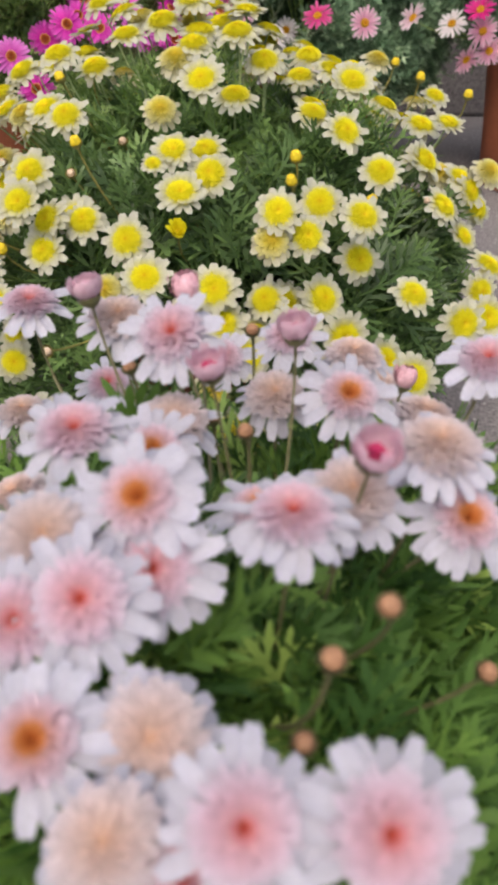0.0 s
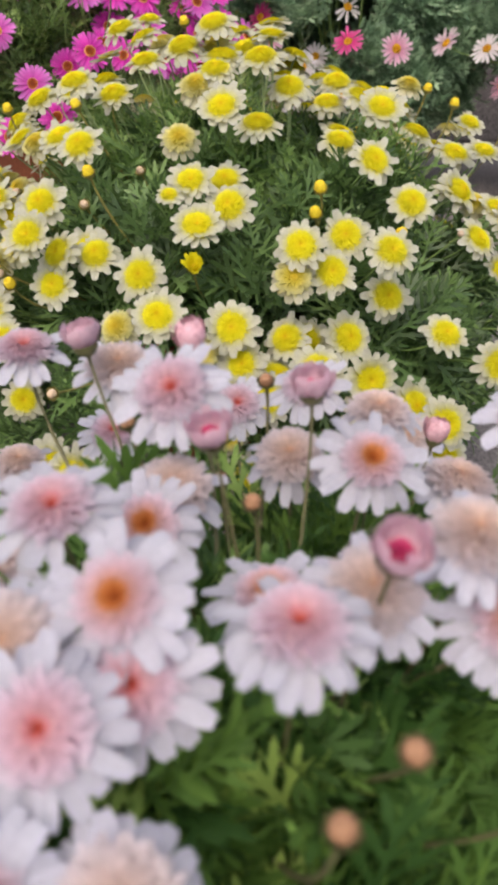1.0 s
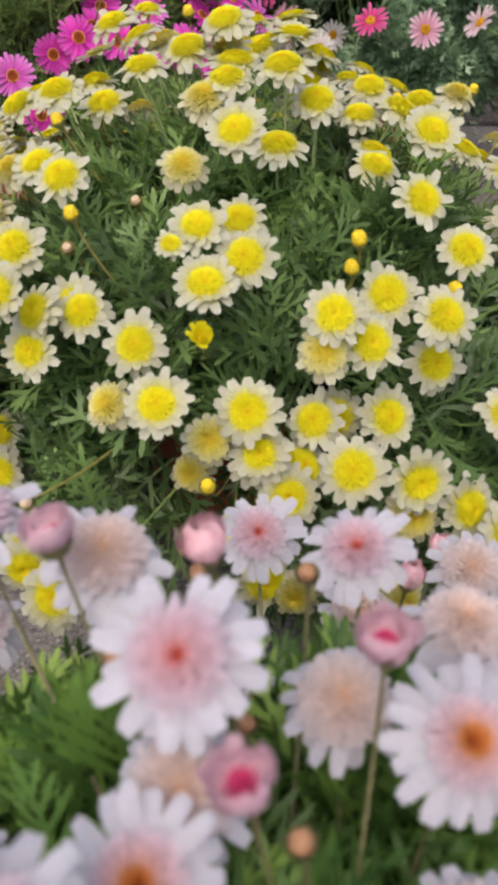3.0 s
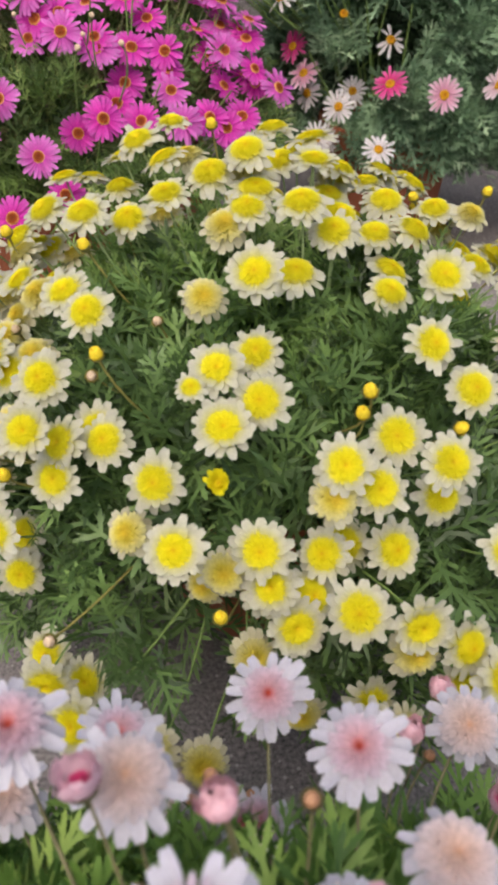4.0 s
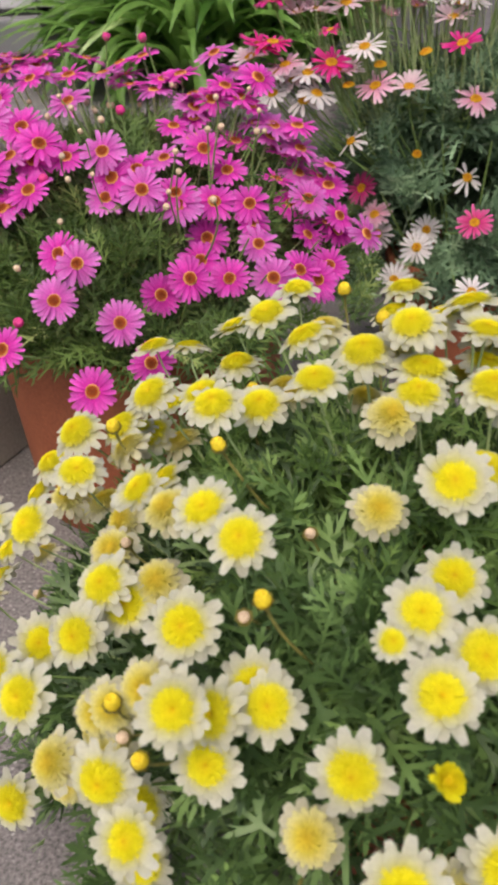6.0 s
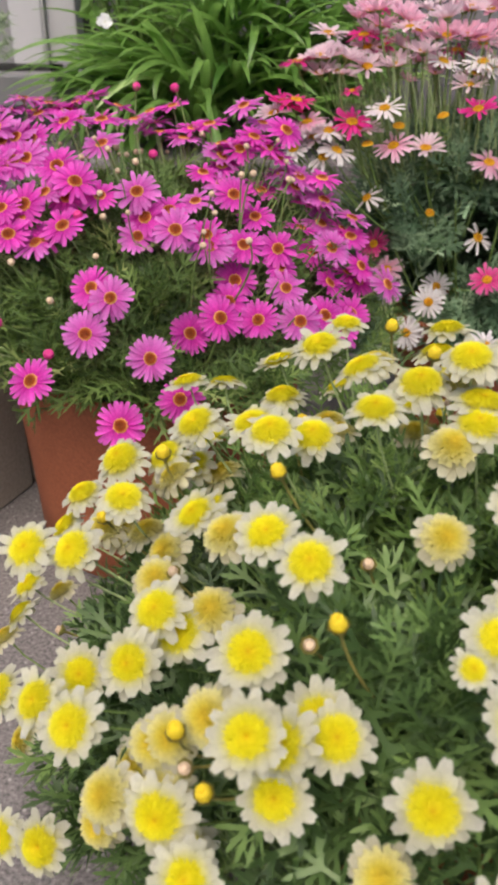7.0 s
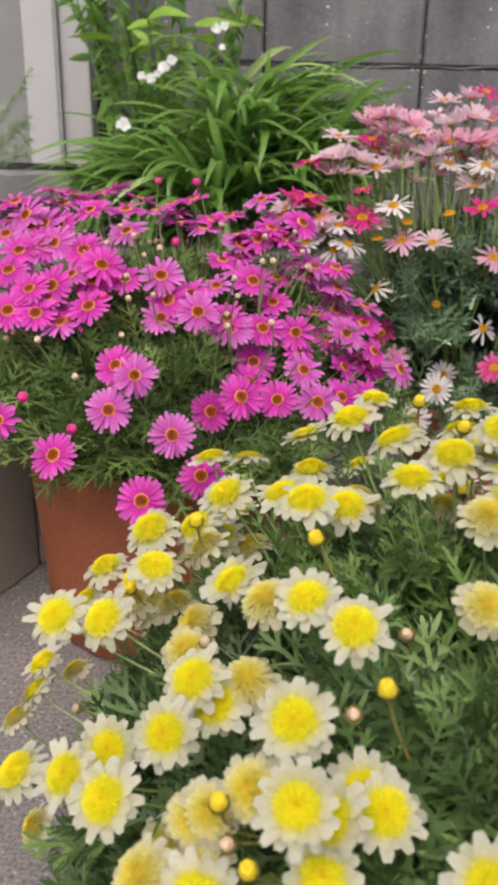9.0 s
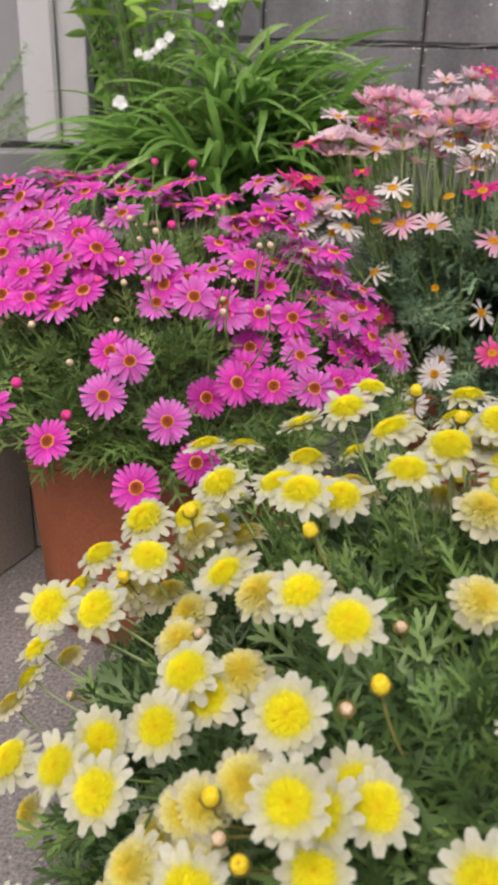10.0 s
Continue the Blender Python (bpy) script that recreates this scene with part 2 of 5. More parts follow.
def box(name, mat, x0, x1, y0, y1, z0, z1, bevel=0.004):
    bm = bmesh.new()
    bmesh.ops.create_cube(bm, size=1)
    bmesh.ops.transform(bm, matrix=Matrix.LocRotScale(((x0 + x1) / 2, (y0 + y1) / 2, (z0 + z1) / 2), None, (x1 - x0, y1 - y0, z1 - z0)), verts=bm.verts)
    if bevel:
        bmesh.ops.bevel(bm, geom=bm.edges[:], offset=bevel, segments=2, affect="EDGES", profile=0.5)
    return from_bm(name, bm, mat)


def lathe(name, mat, profile, n=48):
    verts, faces = [], []
    for r, z in profile:
        for k in range(n):
            a = 2 * math.pi * k / n
            verts.append((r * math.cos(a), r * math.sin(a), z))
    for i in range(len(profile) - 1):
        for k in range(n):
            j = (k + 1) % n
            faces.append((i * n + k, i * n + j, (i + 1) * n + j, (i + 1) * n + k))
    return mesh_of(name, verts, faces, mat)


def tube(points, radii, n=6):
    """Verts and faces of a tapered tube along points."""
    verts, faces = [], []
    pts = [Vector(p) for p in points]
    for i, p in enumerate(pts):
        d = (pts[min(i + 1, len(pts) - 1)] - pts[max(i - 1, 0)]).normalized()
        u = d.orthogonal().normalized()
        v = d.cross(u)
        for k in range(n):
            a = 2 * math.pi * k / n
            verts.append(p + (u * math.cos(a) + v * math.sin(a)) * radii[i])
    for i in range(len(pts) - 1):
        for k in range(n):
            j = (k + 1) % n
            faces.append((i * n + k, i * n + j, (i + 1) * n + j, (i + 1) * n + k))
    return verts, faces


def aim(n, spin=0.0):
    """A turn that lays +z along n."""
    return Vector(n).normalized().to_track_quat("Z", "Y").to_matrix().to_4x4() @ Matrix.Rotation(spin, 4, "Z")


# ---- blooms ----


def petals(name, mat, n, r0, r1, width, cup, droop, seed, rows=1, notch=0.12, blunt=0.75, miss=0.0, wave=0.12, step=0.08):
    """A ring of ray petals about +z: narrow at the foot, broad and notched at the end, each bent and turned a little its own way."""
    g = random.Random(seed)
    verts, faces = [], []
    L, W = 6, 4
    for row in range(rows):
        for k in range(n):
            if g.random() < miss:
                continue
            a = 2 * math.pi * (k + 0.5 * row) / n + g.uniform(-0.35, 0.35) * math.pi / n
            length = (r1 - r0) * g.uniform(0.84, 1.08) * (1 - step * row)
            w = width * g.uniform(0.85, 1.12)
            c = radians(cup + g.uniform(-13, 13) + 6 * row)
            dr = radians(droop + g.uniform(-20, 20))
            tw = g.uniform(-0.4, 0.4)
            lift = 0.0006 * (k % 2) + 0.0009 * row
            base = len(verts)
            rr, zz = r0, lift
            for i in range(L + 1):
                s = i / L
                ang = c - dr * s
                if i:
                    rr += length / L * math.cos(ang)
                    zz += length / L * math.sin(ang)
                wid = w * (0.34 + 0.66 * min(1.0, s * 2.0) ** 0.8) * (1.0 if s < blunt else math.sqrt(max(0.0, 1 - ((s - blunt) / (1.12 - blunt)) ** 2)))
                for j in range(W + 1):
                    q = j / W * 2 - 1
                    back = notch * length * (0.55 * math.cos(q * math.pi * 1.5) + 0.45 * abs(q)) * (s == 1.0)
                    x = rr - back
                    y = q * wid / 2
                    z = zz - wave * wid * (1 - q * q) * 0.8 + tw * y * s
                    verts.append((x * math.cos(a) - y * math.sin(a), x * math.sin(a) + y * math.cos(a), z))
            for i in range(L):
                for j in range(W):
                    p = base + i * (W + 1) + j
                    faces.append((p, p + 1, p + W + 2, p + W + 1))
    return mesh_of(name, verts, faces, mat)


def pompom(name, mat, radius, height, n, size, seed, hollow=0.0, frill=1.0):
    """A domed centre set with small upright and spreading florets in a spiral."""
    g = random.Random(seed)
    verts, faces = [], []
    R, S = 7, 20
    for i in range(R + 1):
        r = radius * 0.93 * i / R
        z = height * (1 - (i / R) ** 2.2) - hollow * height * math.exp(-((i / R) / 0.22) ** 2)
        for k in range(S):
            a = 2 * math.pi * k / S
            verts.append((r * math.cos(a), r * math.sin(a), z))
    for i in range(R):
        for k in range(S):
            j = (k + 1) % S
            faces.append((i * S + k, (i + 1) * S + k, (i + 1) * S + j, i * S + j))
    for k in range(n):
        q = math.sqrt((k + 0.5) / n)
        a = k * 2.399963 + g.uniform(-0.15, 0.15)
        r = radius * q * 0.97
        z = height * (1 - q**2.2) - hollow * height * math.exp(-(q / 0.22) ** 2)
        tilt = 0.25 + 1.05 * q + g.uniform(-0.25, 0.25)
        sz = size * (0.55 + 0.6 * q) * g.uniform(0.75, 1.25) * frill
        w = sz * 0.34
        out = Vector((math.cos(a), math.sin(a), 0))
        side = Vector((-math.sin(a), math.cos(a), 0))
        d = out * math.sin(tilt) + Vector((0, 0, 1)) * math.cos(tilt)
        nrm = side.cross(d)
        p = out * r + Vector((0, 0, z - 0.0004))
        b = len(verts)
        tip = p + d * sz + out * sz * 0.25
        verts += [p - side * w * 0.6, p + side * w * 0.6, p + d * sz * 0.65 - side * w - nrm * w * 0.4, p + d * sz * 0.65 + side * w - nrm * w * 0.4, tip - side * w * 0.45, tip + side * w * 0.45, p + d * sz * 0.6 + nrm * w * 0.3]
        faces += [(b, b + 1, b + 6), (b, b + 6, b + 2), (b + 1, b + 3, b + 6), (b + 2, b + 6, b + 4), (b + 6, b + 5, b + 4), (b + 6, b + 3, b + 5)]
    return mesh_of(name, verts, faces, mat)


def disc(name, mat, radius, height, n, seed):
    """The flat button of a single daisy, beaded with tiny florets."""
    g = random.Random(seed)
    verts, faces = [], []
    R, S = 5, 16
    for i in range(R + 1):
        q = i / R
        for k in range(S):
            a = 2 * math.pi * k / S
            verts.append((radius * q * math.cos(a), radius * q * math.sin(a), height * (1 - q**3) - 0.35 * height * math.exp(-((q / 0.4) ** 2))))
    for i in range(R):
        for k in range(S):
            j = (k + 1) % S
            faces.append((i * S + k, (i + 1) * S + k, (i + 1) * S + j, i * S + j))
    for k in range(n):
        q = math.sqrt((k + 0.5) / n)
        a = k * 2.399963
        p = Vector((radius * q * math.cos(a), radius * q * math.sin(a), height * (1 - q**3) - 0.35 * height * math.exp(-((q / 0.4) ** 2))))
        s = radius * 0.10 * g.uniform(0.8, 1.3)
        b = len(verts)
        verts += [p + Vector((s, 0, 0)), p + Vector((0, s, 0)), p + Vector((-s, 0, 0)), p + Vector((0, -s, 0)), p + Vector((0, 0, s * 1.6)) + Vector((math.cos(a), math.sin(a), 0)) * s * 0.6]
        faces += [(b, b + 1, b + 4), (b + 1, b + 2, b + 4), (b + 2, b + 3, b + 4), (b + 3, b, b + 4)]
    return mesh_of(name, verts, faces, mat, False)


def bud_mesh(name, mat, r, seed, open_tip=0.0, tall=1.0):
    """A tight bud: overlapping upright scales round an egg."""
    g = random.Random(seed)
    prof = [(0.0, -r * 0.9), (r * 0.55, -r * 0.82), (r * 0.9, -r * 0.4), (r, 0.0), (r * 0.94, r * 0.45), (r * 0.80, r * 0.85), (r * 0.45, r * 1.02), (0.0, r * (0.85 - 0.3 * open_tip))]
    n = 14
    verts, faces = [], []
    for rr, z in prof:
        for k in range(n):
            a = 2 * math.pi * k / n
            q = 1 + 0.05 * (k % 2) + g.uniform(-0.02, 0.02)
            verts.append((rr * q * math.cos(a), rr * q * math.sin(a), z))
    for i in range(len(prof) - 1):
        for k in range(n):
            j = (k + 1) % n
            faces.append((i * n + k, i * n + j, (i + 1) * n + j, (i + 1) * n + k))
    for k in range(18):
        a = 2 * math.pi * k / 18 + g.uniform(-0.1, 0.1)
        out, side = Vector((math.cos(a), math.sin(a), 0)), Vector((-math.sin(a), math.cos(a), 0))
        z0, z1 = r * 0.1, r * g.uniform(0.9, 1.12)
        b = len(verts)
        w = r * 0.2
        verts += [out * r * 1.04 - side * w + Vector((0, 0, z0)), out * r * 1.04 + side * w + Vector((0, 0, z0)), out * r * 0.86 + side * w * 0.8 + Vector((0, 0, z0 + (z1 - z0) * 0.6)), out * r * 0.86 - side * w * 0.8 + Vector((0, 0, z0 + (z1 - z0) * 0.6)), out * r * 0.55 + Vector((0, 0, z1))]
        faces += [(b, b + 1, b + 2, b + 3), (b + 3, b + 2, b + 4)]
    verts = [(v[0], v[1], v[2] * tall) for v in verts]
    return mesh_of(name, verts, faces, mat)


def stalk(plant, flower, m, root, mat, r=0.0011, calyx=0.0055, bend=0.35):
    """The stalk and green cup under a bloom, from its foot to a place inside the bush."""
    p0 = m.translation
    n = (m.to_3x3() @ Vector((0, 0, 1))).normalized()
    root = Vector(root)
    c1 = p0 - n * (root - p0).length * bend
    pts = []
    for i in range(8):
        s = i / 7
        pts.append((1 - s) ** 2 * p0 + 2 * s * (1 - s) * c1 + s * s * root)
    inv = m.inverted()
    pts = [inv @ p for p in pts]
    if calyx:
        d = (pts[1] - pts[0]).normalized()
        prof = [pts[0] + Vector((0, 0, -0.0002)), pts[0] + d * calyx * 0.35, pts[0] + d * calyx * 0.75, pts[0] + d * calyx]
        pts, rad = prof + pts[1:], [calyx * 1.05, calyx * 0.95, calyx * 0.6, r * 1.3] + [r * (1 + 0.4 * i / 7) for i in range(7)]
    else:
        rad = [r * (1 + 0.4 * i / 7) for i in range(8)]
    v, f = tube(pts, rad, 7)
    part("stem", mesh_of("stem", v, f, mat), flower)


BLOOMS = []


def clear_of_blooms(near, p):
    """Whether a leaf at p stands neither in a bloom nor right before its face."""
    for c, n, r in near:
        q = p - c
        up = q.dot(n)
        if -0.012 < up < 0.10 and (q - n * up).length < r + 0.012:
            return False
    return True


class Bush:
    """A potted plant: its base, the heart that stalks and leaves spring from, and how far its blooms spread."""

    def __init__(self, name, base, heart, spread, label, category, group=""):
        self.ob = tagged(new(name), label, category, group)
        self.ob.location = base
        self.base, self.heart, self.spread = Vector(base), Vector(heart), Vector(spread)

    def bloom(self, p, petal_mesh, centre_mesh, size, stem_mat, label="", n=Vector((0, 0, 1)), calyx=0.0055, deep=0.55, name="flower"):
        m = Matrix.Translation(p) @ aim(n, rnd.uniform(0, 6.28)) @ Matrix.Scale(size, 4)
        BLOOMS.append((Vector(p), Vector(n), 0.026 * size))
        local = Matrix.Translation(-self.base) @ m
        f = part(name, petal_mesh, self.ob, label, local)
        if centre_mesh:
            part("disc", centre_mesh, f)
        root = Vector(p).lerp(self.heart, deep) + Vector((rnd.uniform(-0.02, 0.02), rnd.uniform(-0.02, 0.02), -0.03))
        stalk(self.ob, f, m, root, stem_mat, r=0.0009, calyx=calyx)
        return f


def cut_leaf(g, length, lobe, width, pairs=3):
    """One finely cut leaf along +x, in one piece: a bare foot, a midrib and paired forward lobes with small teeth. Verts and faces."""
    verts, faces = [], []
    curl, lean = g.uniform(-0.45, 0.15), g.uniform(-0.12, 0.12)

    def mid(s):
        return Vector((length * s, lean * length * s * s, curl * length * s * s))

    stations = [0.0, 0.28]
    for k in range(pairs):
        q = 0.38 + 0.48 * k / max(1, pairs - 1)
        stations += [q, q + 0.07]
    for s in stations:
        w = width * (0.30 + 0.22 * s)
        verts += [mid(s) - Vector((0, w, 0)), mid(s) + Vector((0, w, 0))]
    for k in range(len(stations) - 1):
        faces.append((2 * k, 2 * k + 1, 2 * k + 3, 2 * k + 2))

    def blade(a, b, d, ln, w, teeth):
        """A lobe that grows from the edge between verts a and b."""
        up = Vector((0, 0, 1))
        d = d.normalized()
        side = up.cross(d).normalized()
        root = (verts[a] + verts[b]) / 2
        bend, k = g.uniform(-0.25, 0.2), len(verts)
        for q, ww in ((0.5, 1.0), (0.82, 0.8)):
            c = root + d * ln * q + up * bend * ln * q * q
            verts.extend([c - side * w * ww / 2, c + side * w * ww / 2])
        verts.append(root + d * ln + up * bend * ln)
        faces.extend([(a, b, k + 1, k), (k, k + 1, k + 3, k + 2), (k + 2, k + 3, k + 4)])
        for j in (0, 1):
            if g.random() < teeth:
                sg = (-1, 1)[j]
                t = len(verts)
                p, e = verts[k + j], verts[k + 2 + j]
                turn = d * math.cos(0.62) + side * sg * math.sin(0.62)
                verts.extend([p.lerp(verts[(a, b)[j]], 0.35), p.lerp(e, 0.12) + turn * ln * g.uniform(0.30, 0.46)])
                faces.append((k + j, t, t + 1) if j else (t, k + j, t + 1))

    for k in range(pairs):
        i = 2 * (2 + 2 * k)
        ln = lobe * g.uniform(0.8, 1.15) * (1.0, 1.05, 0.75, 0.6)[min(3, k if pairs < 4 else k)]
        for j, sg in ((0, -1), (1, 1)):
            a = radians(g.uniform(40, 58) - 7 * k) * sg
            d = Vector((math.cos(a), math.sin(a), g.uniform(-0.1, 0.2)))
            pair = (i + j, i + 2 + j) if sg < 0 else (i + 2 + j, i + j)
            blade(*pair, d, ln, width, 0.8)
    e = 2 * (len(stations) - 1)
    blade(e, e + 1, Vector((1, 2 * lean, 2 * curl)), length * 0.22, width, 0.9)
    return verts, faces


def foliage(bush, mat, centre, radii, shoots, leaves, length, lobe, width, seed, reach=0.05, inner=600, floor=0.02, pairs=3, stems=60, stem_mat=None, keep=None, upright=0.45):
    """Leafy shoots that end over a rounded bush, each a spiral of cut leaves round its tip, with darker depths between; older leaves fill the inside."""
    g = random.Random(seed)
    kinds = []
    for _ in range(16):
        v, f = cut_leaf(g, length * g.uniform(0.8, 1.2), lobe, width, pairs)
        kinds.append((np.array([tuple(q) for q in v]), f))
    V, Fc = [], []
    c, rad = Vector(centre), Vector(radii)
    near = [k for k in BLOOMS if (k[0] - c).length < max(rad) + 0.25]
    count = [0]

    def put(p, out, face, s):
        face = (face - out * face.dot(out)).normalized()
        m = np.array(Matrix((out, face.cross(out), face)).transposed() @ Matrix.Rotation(g.gauss(0, 0.3), 3, "X")) * s
        v, f = kinds[g.randrange(16)]
        V.append(v @ m.T + np.array(p - bush.base))
        Fc.extend([tuple(count[0] + i for i in t) for t in f])
        count[0] += len(v)

    def clear(p, out, s):
        return all(clear_of_blooms(near, p + out * length * s * q) for q in (0.0, 0.35, 0.7, 1.1))

    made = tries = 0
    while made < shoots and tries < shoots * 5:
        tries += 1
        d = Vector((g.gauss(0, 1), g.gauss(0, 1), g.gauss(0, 1))).normalized()
        if d.z < -0.4:
            continue
        q = 1 + 0.12 * noise.noise(Vector((d.x * 2.2 + seed, d.y * 2.2, d.z * 2.2))) - 0.22 * g.random() ** 2
        tip = c + Vector((d.x * rad.x, d.y * rad.y, d.z * rad.z)) * q
        if tip.z < floor or (keep and not keep(tip)):
            continue
        made += 1
        axis = (d * 0.8 + Vector((0, 0, upright)) + Vector((g.gauss(0, 0.22), g.gauss(0, 0.22), g.gauss(0, 0.15)))).normalized()
        u = axis.orthogonal().normalized()
        w = axis.cross(u)
        start = g.uniform(0, 6.28)
        for k in range(leaves):
            q = k / max(1, leaves - 1)
            a = start + 2.4 * k
            away = u * math.cos(a) + w * math.sin(a)
            th = 0.30 + 0.95 * q + g.gauss(0, 0.14)
            out = axis * math.cos(th) + away * math.sin(th)
            face = axis * math.sin(th) - away * math.cos(th)
            s = (0.62 + 0.45 * min(1.0, q * 1.8)) * g.uniform(0.85, 1.15)
            p = tip - axis * reach * (0.25 + q) - out * length * 0.12
            if p.z > floor - 0.015 and clear(p, out, s):
                put(p, out, face, s)
    made = tries = 0
    while made < inner and tries < inner * 4:
        tries += 1
        d = Vector((g.gauss(0, 1), g.gauss(0, 1), g.gauss(0, 1))).normalized()
        p = c + Vector((d.x * rad.x, d.y * rad.y, d.z * rad.z)) * g.uniform(0.5, 0.78)
        if d.z < -0.45 or p.z < floor or (keep and not keep(p)):
            continue
        made += 1
        out = (d * g.uniform(-0.2, 0.6) + Vector((g.gauss(0, 0.6), g.gauss(0, 0.6), g.gauss(0.2, 0.5)))).normalized()
        if clear(p, out, 1.0):
            put(p, out, d + Vector((0, 0, 0.5)), g.uniform(0.9, 1.3))
    fo = tagged(part("foliage", mesh_of("foliage", np.concatenate(V).tolist(), Fc, mat), bush.ob), kind="stuff")
    V, Fc = [], []
    for k in range(stems):
        d = Vector((g.gauss(0, 1), g.gauss(0, 1), abs(g.gauss(0, 0.8)) + 0.15)).normalized()
        foot = Vector((bush.base.x + d.x * 0.02, bush.base.y + d.y * 0.02, bush.base.z + 0.12))
        end = c + Vector((d.x * rad.x, d.y * rad.y, d.z * rad.z)) * 0.86
        mid = foot.lerp(end, 0.5) + Vector((0, 0, -0.02))
        pts = [(1 - s) ** 2 * foot + 2 * s * (1 - s) * mid + s * s * end - bush.base for s in (0, 0.25, 0.5, 0.75, 1)]
        v, f = tube(pts, [0.003, 0.0026, 0.0021, 0.0016, 0.001], 5)
        b = len(V)
        V += v
        Fc += [tuple(b + i for i in t) for t in f]
    if stems:
        tagged(part("branch", mesh_of("branch", V, Fc, stem_mat or STEM), bush.ob), kind="stuff")
    return fo


def pot(bush, r_top, r_foot, height, thick=0.012):
    me = lathe("pot", TERRA, [(0.0, 0.004), (r_foot - 0.01, 0.004), (r_foot - 0.002, 0.0), (r_foot + 0.002, 0.004), (r_foot + (r_top - r_foot) * 0.35, height * 0.35), (r_foot + (r_top - r_foot) * 0.7, height * 0.7), (r_top, height - 0.008), (r_top - 0.001, height - 0.003), (r_top - 0.004, height), (r_top - thick + 0.004, height), (r_top - thick, height - 0.006), (r_top - thick - 0.004, height - 0.05)], 64)
    p = part("pot", me, bush.ob, "plain terracotta pot")
    part("soil", lathe("soil", SOIL, [(0.0, height - 0.03), (r_top * 0.5, height - 0.028), (r_top - thick - 0.002, height - 0.034)], 40), bush.ob, "dark potting soil")
    return p

# ---- ground, terrace, walls, door ----
ground = tagged(new("ground", mesh_of("ground", [(-40, -40, 0), (40, -40, 0), (40, 40, 0), (-40, 40, 0)], [(0, 1, 2, 3)], CONC, False)), "grey washed-aggregate concrete paving", "ground", kind="structure")
terrace = tagged(new("terrace", box("terrace", CONC, -2.4, 2.6, 2.02, 2.90, 0.0, 0.40, 0.01)), "raised grey concrete terrace edge behind the pots", "terrace", kind="structure")

wall = tagged(new("wall_north", box("wall_north", JOINT, -0.66, 2.6, 2.562, 2.75, 0.40, 2.0, 0.0)), "grey concrete block garden wall with lumpy mortar joints", "wall", kind="structure")
block_kinds = []
for k in range(6):
    bm = bmesh.new()
    bmesh.ops.create_cube(bm, size=1)
    bmesh.ops.transform(bm, matrix=Matrix.Diagonal((0.380, 0.10, 0.192, 1)), verts=bm.verts)
    bmesh.ops.bevel(bm, geom=bm.edges[:], offset=0.004 + 0.001 * (k % 3), segments=1, affect="EDGES")
    for v in bm.verts:
        v.co += Vector((rnd.uniform(-1, 1), rnd.uniform(-0.6, 0.6), rnd.uniform(-1, 1))) * 0.0012
    block_kinds.append(from_bm("block", bm, BLOCK))
for row in range(8):
    for col in range(-2, 6):
        x = 0.158 + 0.388 * col + 0.194
        z = 0.784 + 0.20 * (row - 2) + 0.10
        if x - 0.19 < -0.66 + 0.0 or x > 2.5:
            continue
        part("block", block_kinds[rnd.randrange(6)], wall, m=pose(x, 2.598 + rnd.uniform(-0.002, 0.003), z, 0, 0, rnd.uniform(-0.25, 0.25)))


def mortar_bead(z, x0, x1, y, seed):
    """A lumpy ridge of mortar squeezed out of a bed joint."""
    g = random.Random(seed)
    n = int((x1 - x0) / 0.008)
    pts, rad = [], []
    for k in range(n + 1):
        x = x0 + (x1 - x0) * k / n
        q = noise.noise(Vector((x * 9, seed, 0)))
        pts.append((x, y - 0.001 + 0.003 * noise.noise(Vector((x * 20, 3, seed))), z + 0.004 * noise.noise(Vector((x * 14, 7, seed)))))
        rad.append(max(0.0008, 0.0020 + 0.0046 * q))
    v, f = tube(pts, rad, 8)
    return mesh_of("mortar_joint", v, f, MORTAR)


for k in range(7):
    part("mortar_joint", mortar_bead(0.584 + 0.2 * k, -0.64, 2.5, 2.551, k + 3), wall)

door = tagged(new("door_1"), "white painted door frame with a grey door and low sill", "door", kind="structure")
part("post", box("post", PAINT, -0.800, -0.724, 2.470, 2.60, 0.545, 2.6, 0.004), door)
part("post", box("post", PAINT, -0.718, -0.648, 2.490, 2.60, 0.545, 2.6, 0.004), door)
# narrow mid-grey line between the two posts
part("strip", box("strip", SEAM, -0.7238, -0.7182, 2.473, 2.60, 0.545, 2.6, 0.0), door)
part("door_panel", box("door_panel", DOORG, -1.9, -0.8005, 2.500, 2.56, 0.545, 2.6, 0.003), door, "smooth grey door face")
# thin black line between the foot of the door and the sill
part("strip", box("strip", GAP, -1.9, -0.715, 2.466, 2.60, 0.532, 0.5445, 0.0), door)
part("sill", box("sill", DOORG, -1.9, -0.680, 2.36, 2.60, 0.462, 0.531, 0.006), door, "painted grey sill")
part("plinth", box("plinth", BLOCK, -1.9, -0.66, 2.42, 2.62, 0.396, 0.461, 0.003), door, "dark concrete plinth")

for s0, s1 in ((-0.95, -0.003), (0.003, 0.53)):
    kerb = tagged(new("kerb_block", box("kerb_block", PANEL, -0.145, 0.0, s0, s1, 0.0, 0.30, 0.005)), "beige concrete block edging the paving", "kerb", "kerb blocks", "structure")
    kerb.matrix_world = pose(-0.55, 1.457, 0, 0, 0, -22.5)

